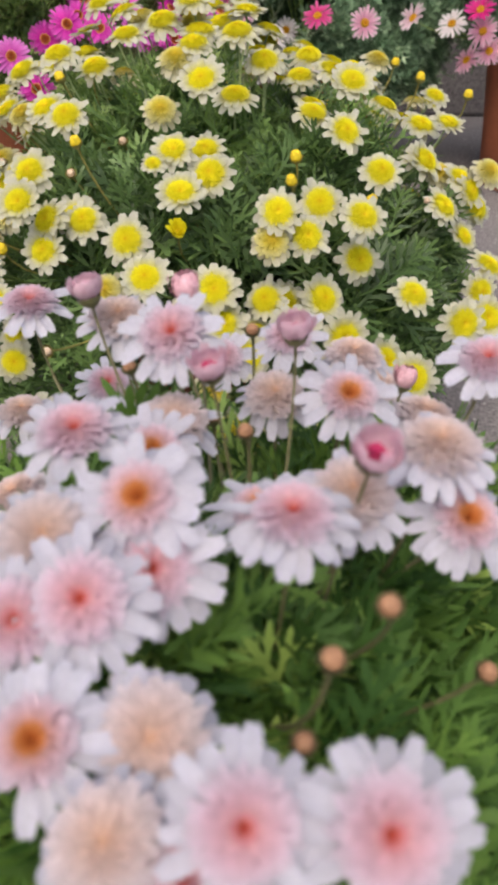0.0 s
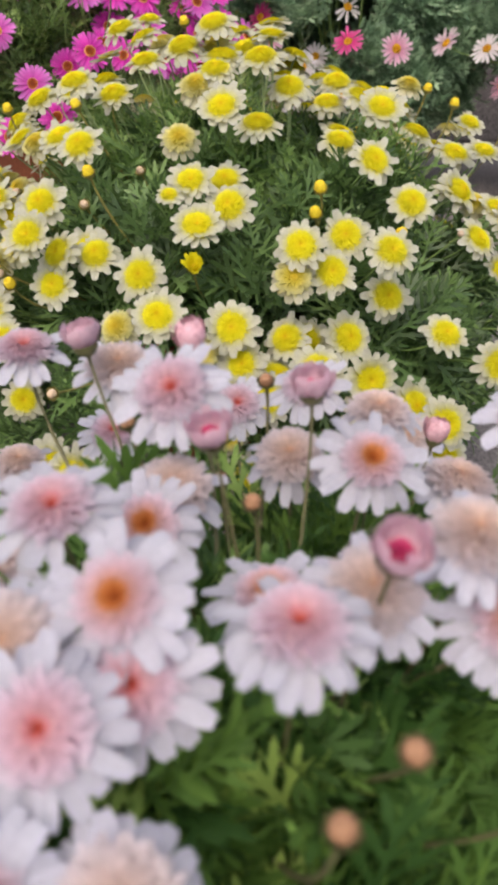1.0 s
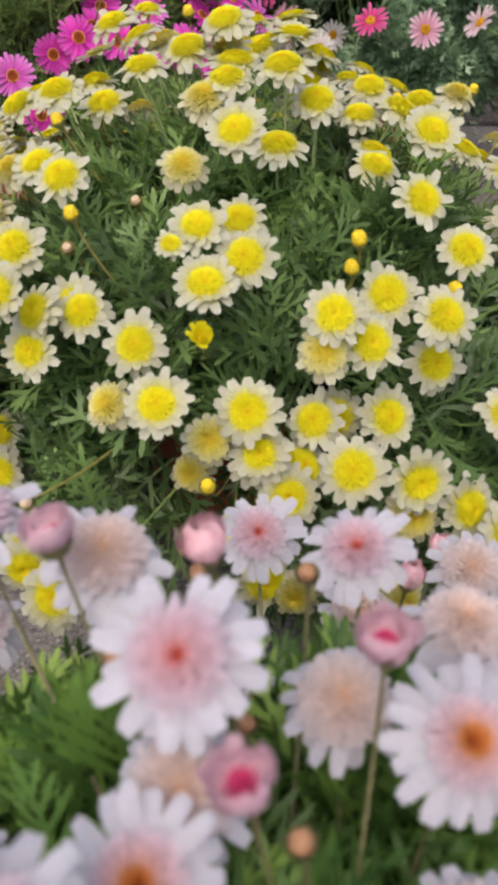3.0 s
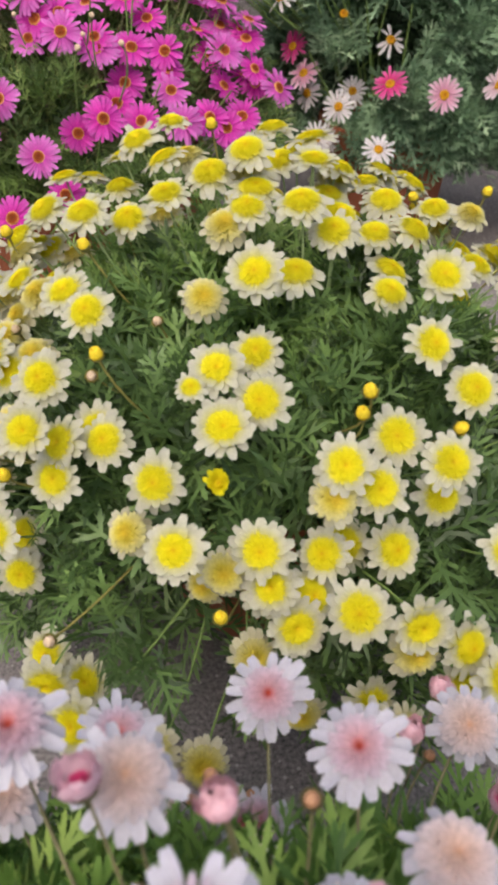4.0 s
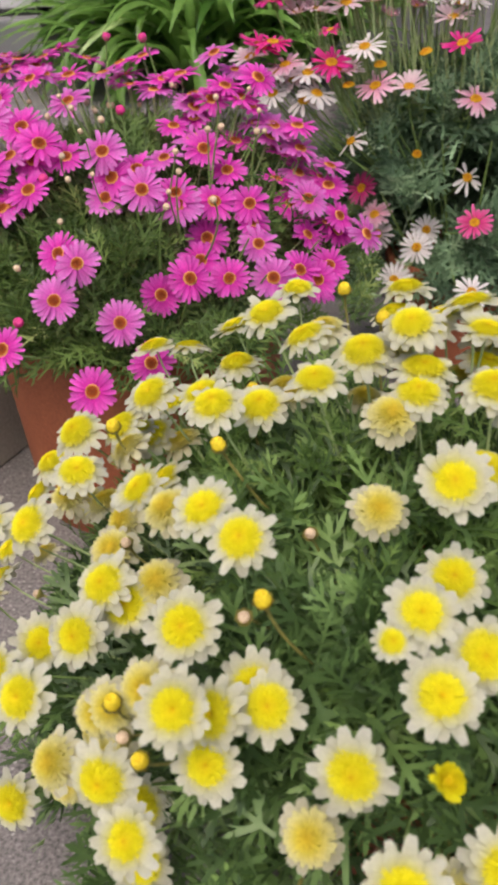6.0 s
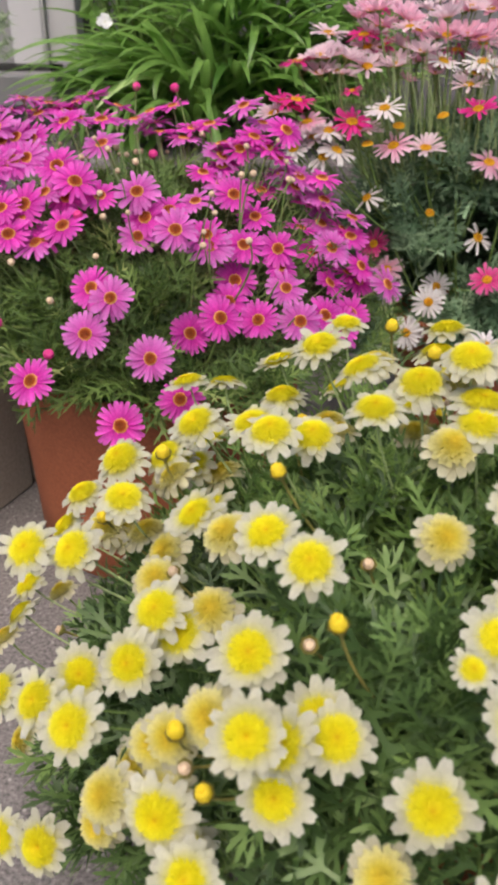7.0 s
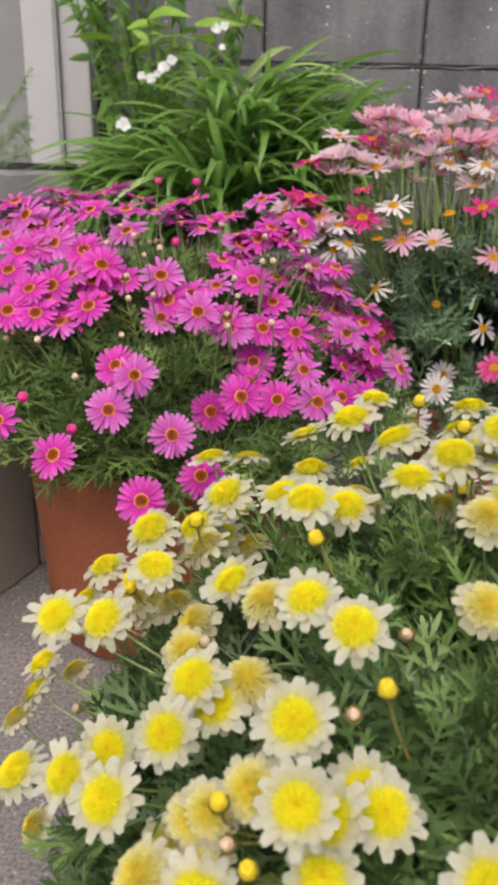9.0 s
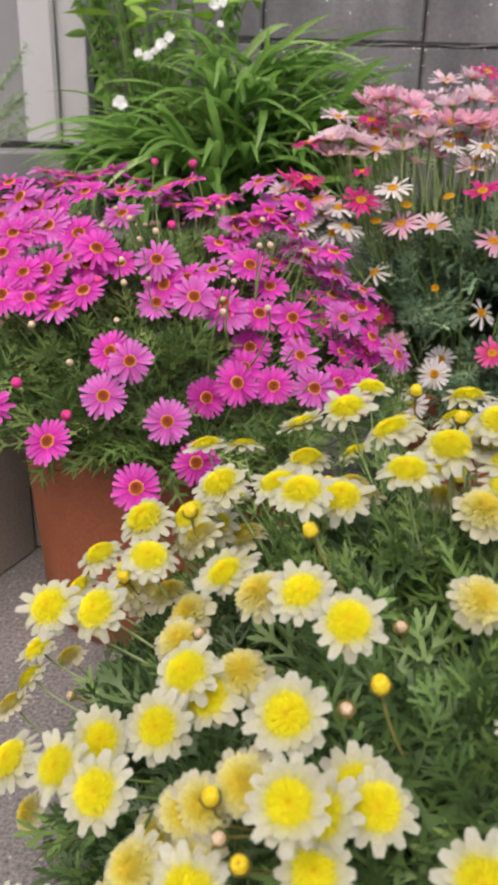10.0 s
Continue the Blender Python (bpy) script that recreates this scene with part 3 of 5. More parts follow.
# ---- bloom meshes, shared ----
Y_PET = [petals("flower", YP, 13 + k % 3, 0.007, 0.0240,0.0078, 2 + 6 * (k % 3), 16 + 10 * (k % 2), 40 + k, rows=2, step=0.30, notch=0.06, blunt=0.44) for k in range(7)]
Y_LOW = [petals("flower", YP, 13 + k % 3, 0.007, 0.0238,0.0078, -8 - 6 * (k % 3), 14 + 10 * (k % 2), 240 + k, rows=2, step=0.30, notch=0.06, blunt=0.44) for k in range(5)]
Y_CEN = [pompom("disc", YC, 0.0123, 0.0046 + 0.0007 * k, 640, 0.0017, 60 + k, hollow=0.40 * (k % 3)) for k in range(4)]
YB_CEN = pompom("disc", YC, 0.0036, 0.0044, 50, 0.0014, 66, hollow=0.5)
YF_PET = [petals("flower", YPF, 15, 0.008, 0.0222, 0.0074, -8 - 6 * k, 26, 50 + k, notch=0.08, blunt=0.56) for k in range(2)]
YF_CEN = [pompom("disc", YCF, 0.0122, 0.0075, 380, 0.0032, 70 + k) for k in range(2)]
P_PET = [petals("flower", PP, 18 + k % 3, 0.008, 0.0266, 0.0069, 4 - 6 * (k % 3), 20 + 9 * (k % 2), 80 + k, notch=0.05, blunt=0.62, miss=0.03, wave=0.18) for k in range(6)]
P_OLD = [petals("flower", PP, 18 + k % 3, 0.009, 0.0262, 0.0065, -10 - 6 * (k % 3), 24 + 8 * (k % 2), 280 + k, notch=0.05, blunt=0.62, miss=0.05, wave=0.18) for k in range(4)]
P_CEN = {"pink": [pompom("disc", PC, 0.0122, 0.0062, 330, 0.0034, 90 + k, hollow=0.75) for k in range(3)], "orange": [pompom("disc", PCO, 0.0108, 0.0052, 300, 0.0032, 94 + k, hollow=0.8) for k in range(3)], "peach": [pompom("disc", PCP, 0.0134 + 0.0014 * (k % 2), 0.0072, 360, 0.0036, 97 + k, hollow=0.2) for k in range(3)]}
P_CUP = [petals("flower", PCC, 15, 0.0066, 0.0205, 0.0062, 34, -64, 101 + k, rows=2, notch=0.05) for k in range(2)]
P_CUPC = pompom("disc", PCC, 0.0046, 0.0070, 110, 0.0024, 104, hollow=0.5)
M_PET = [petals("flower", MPL if k in (1, 3, 5) else MP, 21 + k % 4, 0.0052, 0.0256, 0.0054, 8 - 5 * (k % 3), 12 + 6 * (k % 2), 110 + k, notch=0.04, blunt=0.58, wave=0.2) for k in range(7)]
M_CEN = [disc("disc", MC, 0.0074, 0.0028, 90, 120 + k) for k in range(3)]


def single(mat, cup, droop, seed, n=19, miss=0.0, width=0.0054):
    return [petals("flower", mat, n, 0.0055, 0.0265, width, cup, droop, seed + k, notch=0.04, blunt=0.6, miss=miss, wave=0.2) for k in range(3)]


R_PET = {"hot": single(RHOT, 4, 14, 130), "rose": single(RROSE, 6, 14, 134), "blush": single(RBLUSH, 22, 14, 138, 22), "white": single(RWHITE, 2, 14, 142, 17), "sparse": single(RWHITE, -6, 20, 146, 13, 0.35, 0.0052), "red": single(RRED, 10, 16, 150), "rosecup": single(RROSE, 32, 6, 154, 24, 0, 0.0060), "blushcup": single(RBLUSH, 32, 8, 158, 24, 0, 0.0060)}
R_CEN = [disc("disc", RC, 0.0070, 0.0034, 90, 162 + k) for k in range(3)]
BUDS = {"yellow": bud_mesh("bud", YBUD, 0.0046, 1, 2.4, 1.25), "half_yellow": petals("bud", YC, 12, 0.0028, 0.0145, 0.0046, 72, 18, 171, rows=2), "tan": bud_mesh("bud", MBUD, 0.0035, 3), "tan_big": bud_mesh("bud", TANBUD, 0.0034, 4), "rosebud": petals("bud", MAUVE, 13, 0.0048, 0.0185, 0.0056, 50, -75, 5, rows=2), "magenta": bud_mesh("bud", CRIM, 0.0052, 6, 0.6), "cream": bud_mesh("bud", MBUD, 0.0034, 7)}

# ---- the plants ----
yellow = Bush("daisy_plant", (-0.03, 0.84, 0), (-0.03, 0.83, 0.20), (0.30, 0.32, 0.30), "potted marguerite bush covered in cream and yellow double daisies", "potted plant", "potted daisies")
pink = Bush("daisy_plant", (0.0, 0.25, 0), (0.0, 0.25, 0.25), (0.20, 0.26, 0.20), "potted marguerite bush with white and pale pink pompom daisies", "potted plant", "potted daisies")
magenta = Bush("daisy_plant", (-0.335, 1.38, 0), (-0.29, 1.38, 0.26), (0.28, 0.28, 0.28), "bright magenta single daisies in a wide terracotta pot", "potted plant", "potted daisies")
mixed = Bush("daisy_plant", (0.14, 1.68, 0), (0.08, 1.68, 0.30), (0.24, 0.22, 0.30), "mixed pink, crimson and white daisies in a terracotta pot", "potted plant", "potted daisies")
second = Bush("daisy_plant", (0.58, 1.60, 0), (0.55, 1.60, 0.28), (0.22, 0.22, 0.26), "pink and white daisies in a tall terracotta pot", "potted plant", "potted daisies")
pot(yellow, 0.135, 0.10, 0.20)
pot(pink, 0.125, 0.095, 0.20)
pot(magenta, 0.190, 0.172, 0.265)
pot(mixed, 0.120, 0.095, 0.22)
pot(second, 0.135, 0.11, 0.26)
BIAS = {yellow: ((0, -0.35, 0.45), 0.33), pink: ((0, -0.16, 0.75), 0.35), magenta: ((0.02, -0.42, 0.45), 0.32), mixed: ((-0.04, -0.32, 0.42), 0.35), second: ((-0.05, -0.3, 0.45), 0.35)}


BACK = {yellow: (0.78, 1.00, 0.22), magenta: (1.30, 1.46, 0.30), mixed: (1.56, 1.66, 0.12)}


def turned(bush, p, wild):
    """Which way a bloom looks: partly out of its bush, partly to the open sky in front."""
    q = Vector(p) - bush.heart
    n = Vector((q.x / bush.spread.x**2, q.y / bush.spread.y**2, q.z / bush.spread.z**2)).normalized()
    b, w = BIAS[bush]
    if bush in BACK:
        # blooms on the far side lean back with their stalks
        y0, y1, ease = BACK[bush]
        b = (b[0], b[1] + ease * min(1.0, max(0.0, (p[1] - y0) / (y1 - y0))), b[2])
    return (n * w + Vector(b) + Vector((rnd.gauss(0, wild), rnd.gauss(0, wild), rnd.gauss(0, wild * 0.6)))).normalized()


def yellow_bloom(x, y, z, kind="", size=0.0437):
    n = turned(yellow, (x, y, z), 0.13)
    p = Vector((x, y, z)) - n * 0.005
    s = size / 0.0444 * rnd.uniform(0.95, 1.06)
    if kind == "faded":
        yellow.bloom(p, rnd.choice(YF_PET), rnd.choice(YF_CEN), s * 0.96, STEM, "faded cream and gold daisy", n=n)
    else:
        yellow.bloom(p, rnd.choice(Y_LOW if y > 0.80 and rnd.random() < 0.7 else Y_PET), rnd.choice(Y_CEN), s, PALESTEM if y > 0.78 else STEM, n=n)


def bud_on(x, y, z, kind):
    bush, size = (magenta, 1.0) if kind == "magenta" else (yellow, 1.0)
    label = {"yellow": "round yellow bud", "half_yellow": "half-open yellow bud", "tan": "small tan bud", "magenta": "magenta bud"}[kind]
    bush.bloom((x, y, z), BUDS[kind], YB_CEN if kind == "half_yellow" else None, size, STEM if kind == "magenta" else BUDSTEM, label, n=(Vector((rnd.gauss(0, 0.2), rnd.gauss(-0.3, 0.2), 1)).normalized() if kind == "yellow" else turned(bush, (x, y, z), 0.2)), calyx=0.0060 if kind == "yellow" else 0.0054, name="bud")


def pink_bloom(x, y, z, kind, tilt=None, size=0.052):
    n = turned(pink, (x, y, z), 0.12)
    if tilt is not None:
        n = Vector((rnd.uniform(-0.12, 0.12), -math.sin(radians(tilt)), math.cos(radians(tilt)))).normalized()
    p = Vector((x, y, z)) - n * 0.006
    s = size / 0.0524 * rnd.uniform(0.95, 1.06)
    # one bloom tucks under the other where two would meet
    if any((c - p).length < 0.030 and abs((c - p).dot(n)) < 0.010 for c, m, r in BLOOMS):
        p = p - n * 0.007
    if kind == "cup":
        pink.bloom(p, rnd.choice(P_CUP), P_CUPC, s * 0.80, STEMP, "half-open pink daisy with a crimson heart", n=n, calyx=0.0084)
    else:
        word = {"pink": "white daisy with a pink pompom heart", "orange": "white daisy with an orange heart", "peach": "white daisy with a fading peach heart"}[kind]
        pink.bloom(p, rnd.choice(P_OLD if kind == "peach" else P_PET), rnd.choice(P_CEN[kind]), s, STEMP, word, n=n)


def bud_pink(x, y, z, kind):
    pink.bloom((x, y, z), BUDS["tan_big" if kind == "tan" else kind], None, 1.0, STEMP, "round tan bud" if kind == "tan" else "dusky pink bud", n=turned(pink, (x, y, z), 0.2), calyx=0.005, name="bud")


def magenta_bloom(x, y, z, size=0.049):
    n = turned(magenta, (x, y, z), 0.16)
    p = Vector((x, y, z)) - n * 0.003
    magenta.bloom(p, rnd.choice(M_PET), rnd.choice(M_CEN), size / 0.049 * rnd.uniform(0.9, 1.06), PALESTEM, n=n, calyx=0.0045, deep=0.45)


def mixed_bloom(x, y, z, kind, bush=None, size=0.054):
    bush = bush or mixed
    n = turned(bush, (x, y, z), 0.16)
    if z > 0.465 and bush is mixed:
        # the tall ones look to the sky, those below them lean out a little
        n = Vector((rnd.gauss(0, 0.22), rnd.gauss(-0.22 if z > 0.51 else -0.42, 0.14), 1)).normalized()
    if z > 0.56 and kind in ("blush", "rose") and rnd.random() < 0.7:
        kind += "cup"
    p = Vector((x, y, z)) - n * 0.003
    word = {"hot": "hot pink daisy", "rose": "rose pink daisy", "blush": "pale blush daisy", "white": "white daisy", "sparse": "white daisy missing petals", "red": "crimson daisy", "rosecup": "cupped rose pink daisy", "blushcup": "cupped pale pink daisy", "bare": "bare golden daisy heart"}[kind]
    s = size / 0.053 * rnd.uniform(0.92, 1.05) * (1.15 if z > 0.465 else 1.0)
    root = 0.5
    if kind == "bare":
        bush.bloom(p, R_CEN[0], None, s, STEM, word, n=n, deep=root)
    else:
        bush.bloom(p, rnd.choice(R_PET[kind]), rnd.choice(R_CEN), s, STEM, word, n=n, deep=root)


# the yellow blooms
yellow_bloom(-0.083, 0.588, 0.305)
yellow_bloom(-0.126, 0.635, 0.269, "faded")
yellow_bloom(-0.054, 0.610, 0.258, "faded")
yellow_bloom(-0.029, 0.610, 0.282)
yellow_bloom(0.014, 0.628, 0.263)
yellow_bloom(0.031, 0.653, 0.246)
yellow_bloom(0.068, 0.641, 0.256)
yellow_bloom(-0.022, 0.604, 0.253)
yellow_bloom(0.038, 0.578, 0.262)
yellow_bloom(0.080, 0.571, 0.257)
yellow_bloom(0.117, 0.579, 0.229)
yellow_bloom(0.138, 0.556, 0.227)
yellow_bloom(0.148, 0.640, 0.262)
yellow_bloom(0.100, 0.659, 0.326)
yellow_bloom(0.063, 0.681, 0.329)
yellow_bloom(0.051, 0.640, 0.316)
yellow_bloom(0.020, 0.629, 0.316, "faded")
yellow_bloom(0.025, 0.636, 0.340)
yellow_bloom(0.103, 0.677, 0.276)
yellow_bloom(-0.104, 0.641, 0.313)
bud_on(-0.058, 0.635, 0.320, "half_yellow")
yellow_bloom(-0.057, 0.666, 0.346)
yellow_bloom(-0.033, 0.684, 0.354)
yellow_bloom(-0.064, 0.701, 0.370)
yellow_bloom(-0.039, 0.744, 0.355)
yellow_bloom(-0.080, 0.686, 0.364, size=0.024)
yellow_bloom(-0.147, 0.685, 0.313)
yellow_bloom(-0.179, 0.675, 0.318)
yellow_bloom(-0.181, 0.659, 0.296)
yellow_bloom(-0.195, 0.712, 0.347)
yellow_bloom(-0.080, 0.775, 0.381, "faded")
yellow_bloom(-0.011, 0.814, 0.386)
yellow_bloom(-0.187, 0.775, 0.385)
yellow_bloom(-0.162, 0.742, 0.387)
bud_on(-0.148, 0.706, 0.372, "yellow")
yellow_bloom(-0.244, 0.930, 0.380)
yellow_bloom(-0.185, 0.852, 0.414)
yellow_bloom(-0.125, 0.894, 0.444)
yellow_bloom(-0.117, 0.852, 0.432)
yellow_bloom(-0.068, 0.834, 0.412, "faded")
yellow_bloom(-0.084, 0.879, 0.438)
yellow_bloom(-0.051, 0.843, 0.426)
yellow_bloom(-0.048, 0.937, 0.420)
yellow_bloom(-0.009, 0.824, 0.439)
yellow_bloom(0.001, 0.896, 0.444)
yellow_bloom(0.019, 0.850, 0.408)
yellow_bloom(0.022, 0.968, 0.401)
yellow_bloom(0.069, 0.975, 0.382)
yellow_bloom(0.107, 1.089, 0.350)
yellow_bloom(0.072, 0.872, 0.359)
yellow_bloom(0.096, 0.772, 0.407)
yellow_bloom(0.143, 1.001, 0.352)
bud_on(0.177, 1.032, 0.357, "yellow")
yellow_bloom(0.089, 0.728, 0.376)
yellow_bloom(0.122, 0.724, 0.341)
yellow_bloom(0.198, 1.031, 0.296)
yellow_bloom(0.148, 0.929, 0.297)
yellow_bloom(0.177, 0.821, 0.320)
yellow_bloom(0.059, 0.922, 0.372)
bud_on(0.038, 0.684, 0.345, "yellow")
bud_on(0.041, 0.680, 0.367, "yellow")
bud_on(-0.055, 0.591, 0.234, "yellow")
yellow_bloom(0.073, 1.047, 0.377)
yellow_bloom(0.196, 0.767, 0.291)
yellow_bloom(0.179, 0.797, 0.325)
yellow_bloom(0.187, 0.998, 0.306)
yellow_bloom(-0.310, 1.015, 0.201)
yellow_bloom(-0.265, 1.084, 0.349)
yellow_bloom(-0.127, 0.975, 0.446, size=0.036)
yellow_bloom(-0.151, 0.929, 0.445)
yellow_bloom(-0.155, 0.882, 0.395)
yellow_bloom(-0.257, 0.941, 0.344, size=0.03)
bud_on(-0.179, 0.824, 0.395, "yellow")
yellow_bloom(-0.045, 0.864, 0.433)
yellow_bloom(-0.038, 1.024, 0.425)
yellow_bloom(-0.047, 1.007, 0.411)
yellow_bloom(-0.003, 0.942, 0.446)
yellow_bloom(0.026, 0.956, 0.414)
yellow_bloom(0.016, 0.942, 0.395)
yellow_bloom(0.079, 1.065, 0.363)
yellow_bloom(0.111, 1.064, 0.355)
yellow_bloom(0.067, 0.938, 0.392)
yellow_bloom(0.026, 0.897, 0.398)
yellow_bloom(0.055, 0.890, 0.384)
yellow_bloom(0.017, 0.833, 0.411)
yellow_bloom(-0.119, 1.125, 0.326)
bud_on(-0.091, 0.977, 0.438, "yellow")
yellow_bloom(-0.231, 0.878, 0.335)
yellow_bloom(-0.221, 0.775, 0.324, "faded")
bud_on(0.111, 0.702, 0.320, "yellow")
yellow_bloom(-0.227, 1.058, 0.360)
yellow_bloom(-0.176, 0.958, 0.392)
yellow_bloom(-0.180, 0.998, 0.405)
yellow_bloom(-0.299, 0.905, 0.361)
bud_on(-0.260, 0.876, 0.379, "yellow")
yellow_bloom(-0.288, 0.863, 0.354)
yellow_bloom(-0.235, 0.813, 0.373)
yellow_bloom(-0.322, 0.828, 0.331)
yellow_bloom(-0.374, 0.986, 0.245)
yellow_bloom(-0.264, 0.832, 0.304, "faded")
yellow_bloom(-0.255, 0.767, 0.331)
yellow_bloom(-0.268, 0.737, 0.313)
yellow_bloom(-0.300, 0.707, 0.293)
yellow_bloom(-0.195, 0.660, 0.340)
yellow_bloom(-0.156, 0.701, 0.310)
yellow_bloom(-0.239, 0.694, 0.300, "faded")
yellow_bloom(-0.276, 0.679, 0.270, "faded")
yellow_bloom(-0.227, 0.640, 0.256)
yellow_bloom(-0.054, 0.875, 0.459)
yellow_bloom(0.170, 1.122, 0.259)
yellow_bloom(0.199, 0.939, 0.238)
yellow_bloom(0.189, 0.893, 0.332)
yellow_bloom(0.066, 0.820, 0.367)
bud_on(-0.160, 0.547, 0.260, "tan")
yellow_bloom(0.248, 0.831, 0.262)
yellow_bloom(0.243, 0.742, 0.241)
yellow_bloom(0.227, 0.666, 0.221)
yellow_bloom(0.198, 0.641, 0.229)
yellow_bloom(0.090, 0.886, 0.389)
yellow_bloom(0.147, 1.025, 0.337)
yellow_bloom(0.116, 0.970, 0.371)
bud_on(-0.066, 0.930, 0.434, "yellow")
yellow_bloom(0.149, 0.895, 0.354)
yellow_bloom(-0.019, 0.967, 0.425)
yellow_bloom(-0.076, 0.655, 0.189, "faded")
yellow_bloom(-0.001, 0.590, 0.226)
yellow_bloom(-0.031, 0.588, 0.192, "faded")
yellow_bloom(0.080, 0.575, 0.225, "faded")
yellow_bloom(0.118, 0.570, 0.190)
yellow_bloom(0.148, 0.585, 0.173)
yellow_bloom(0.056, 0.547, 0.169)
yellow_bloom(-0.015, 0.571, 0.160)
yellow_bloom(0.004, 0.568, 0.150, "faded")
yellow_bloom(-0.100, 0.529, 0.160, "faded")
yellow_bloom(-0.064, 0.525, 0.150, "faded")
yellow_bloom(-0.149, 0.519, 0.205)
yellow_bloom(-0.163, 0.589, 0.148)
yellow_bloom(-0.023, 0.607, 0.245)
yellow_bloom(0.009, 0.613, 0.235)
yellow_bloom(-0.199, 0.611, 0.150)
yellow_bloom(0.077, 0.548, 0.170, "faded")
yellow_bloom(-0.232, 0.674, 0.170)
yellow_bloom(-0.239, 0.689, 0.160, "faded")
yellow_bloom(0.058, 0.578, 0.154)
yellow_bloom(-0.354, 0.832, 0.329)
yellow_bloom(-0.420, 0.999, 0.168)
yellow_bloom(-0.416, 0.958, 0.168)
yellow_bloom(-0.441, 0.976, 0.122, "faded")
yellow_bloom(-0.332, 0.743, 0.276)
yellow_bloom(-0.312, 0.783, 0.259)
yellow_bloom(-0.399, 0.869, 0.098, "faded")
yellow_bloom(-0.300, 0.738, 0.164, "faded")
yellow_bloom(-0.275, 0.757, 0.202, "faded")
yellow_bloom(-0.244, 0.666, 0.269)
yellow_bloom(-0.236, 0.704, 0.189)
yellow_bloom(-0.341, 0.730, 0.150)
yellow_bloom(-0.376, 0.748, 0.135)
yellow_bloom(-0.389, 0.815, 0.211)
yellow_bloom(-0.400, 1.038, 0.130, "faded")
yellow_bloom(-0.350, 0.979, 0.286)
yellow_bloom(-0.200, 0.908, 0.392)
yellow_bloom(-0.138, 0.966, 0.364, "faded")
yellow_bloom(-0.041, 0.760, 0.412)
yellow_bloom(-0.110, 0.931, 0.430, "faded")
yellow_bloom(-0.055, 0.897, 0.433, "faded")
yellow_bloom(-0.031, 0.951, 0.421)
yellow_bloom(0.053, 1.012, 0.379)
yellow_bloom(0.128, 1.008, 0.331, "faded")
yellow_bloom(0.155, 1.001, 0.314)
yellow_bloom(-0.267, 0.914, 0.360)
yellow_bloom(-0.257, 0.890, 0.356, "faded")
yellow_bloom(0.209, 0.856, 0.345, size=0.038)
yellow_bloom(0.214, 0.795, 0.310, size=0.038)
yellow_bloom(0.220, 0.764, 0.260, size=0.038)
yellow_bloom(0.228, 0.704, 0.228, size=0.038)
yellow_bloom(0.226, 0.782, 0.299, size=0.038)
yellow_bloom(0.240, 0.787, 0.317, "faded", size=0.038)
yellow_bloom(0.195, 0.806, 0.310, "faded", size=0.038)
yellow_bloom(-0.315, 0.908, 0.298, "faded")
yellow_bloom(-0.241, 0.762, 0.316)
yellow_bloom(-0.249, 0.697, 0.291, "faded")
yellow_bloom(-0.218, 0.693, 0.317, "faded")
yellow_bloom(-0.244, 0.679, 0.271, "faded")
bud_on(-0.233, 0.684, 0.316, "yellow")
bud_on(-0.217, 0.664, 0.293, "yellow")
bud_on(-0.161, 0.729, 0.337, "tan")
bud_on(-0.121, 0.798, 0.343, "tan")
bud_on(-0.370, 0.931, 0.167, "tan")
bud_on(-0.228, 0.676, 0.297, "tan")
bud_on(-0.250, 0.825, 0.314, "tan")
yellow_bloom(-0.264, 0.913, 0.343, "faded")
yellow_bloom(-0.249, 0.943, 0.335)
yellow_bloom(-0.279, 0.887, 0.309, "faded")
yellow_bloom(-0.303, 0.911, 0.290, "faded")
yellow_bloom(-0.263, 0.864, 0.305, "faded")
yellow_bloom(-0.224, 0.941, 0.329, "faded")
yellow_bloom(-0.212, 0.787, 0.375, "faded")
yellow_bloom(-0.316, 0.945, 0.295)
yellow_bloom(-0.239, 1.006, 0.328)
bud_on(-0.312, 0.897, 0.310, "yellow")
yellow_bloom(-0.181, 0.563, 0.179)
# the pink blooms
pink_bloom(-0.074, 0.404, 0.376, "peach", 12)
pink_bloom(0.060, 0.388, 0.360, "peach", 3)
pink_bloom(0.014, 0.358, 0.353, "peach", 18)
pink_bloom(-0.037, 0.318, 0.365, "peach", 22)
pink_bloom(-0.152, 0.437, 0.286, "peach", 4)
pink_bloom(0.040, 0.235, 0.392, "peach", 16)
pink_bloom(0.075, 0.247, 0.407, "peach", 6)
pink_bloom(-0.073, 0.202, 0.401, "peach", 22)
pink_bloom(-0.031, 0.136, 0.378, "peach", 32)
pink_bloom(-0.040, 0.102, 0.385, "peach", 16)
pink_bloom(0.098, 0.356, 0.341, "peach")
pink_bloom(0.051, 0.333, 0.370, "orange", 21)
pink_bloom(-0.046, 0.289, 0.369, "orange", 27)
pink_bloom(-0.041, 0.212, 0.410, "orange", 30)
pink_bloom(0.086, 0.227, 0.385, "orange", 22)
pink_bloom(-0.066, 0.132, 0.385, "orange", 22)
pink_bloom(-0.129, 0.425, 0.375, "pink", 5)
pink_bloom(-0.038, 0.337, 0.404, "pink", 30)
pink_bloom(-0.072, 0.262, 0.404, "pink", 11)
pink_bloom(0.015, 0.204, 0.412, "pink", 3)
pink_bloom(0.126, 0.359, 0.375, "pink", 11)
pink_bloom(-0.035, 0.191, 0.396, "pink", 34)
pink_bloom(-0.056, 0.173, 0.400, "pink", 34)
pink_bloom(-0.078, 0.166, 0.400, "pink", 30)
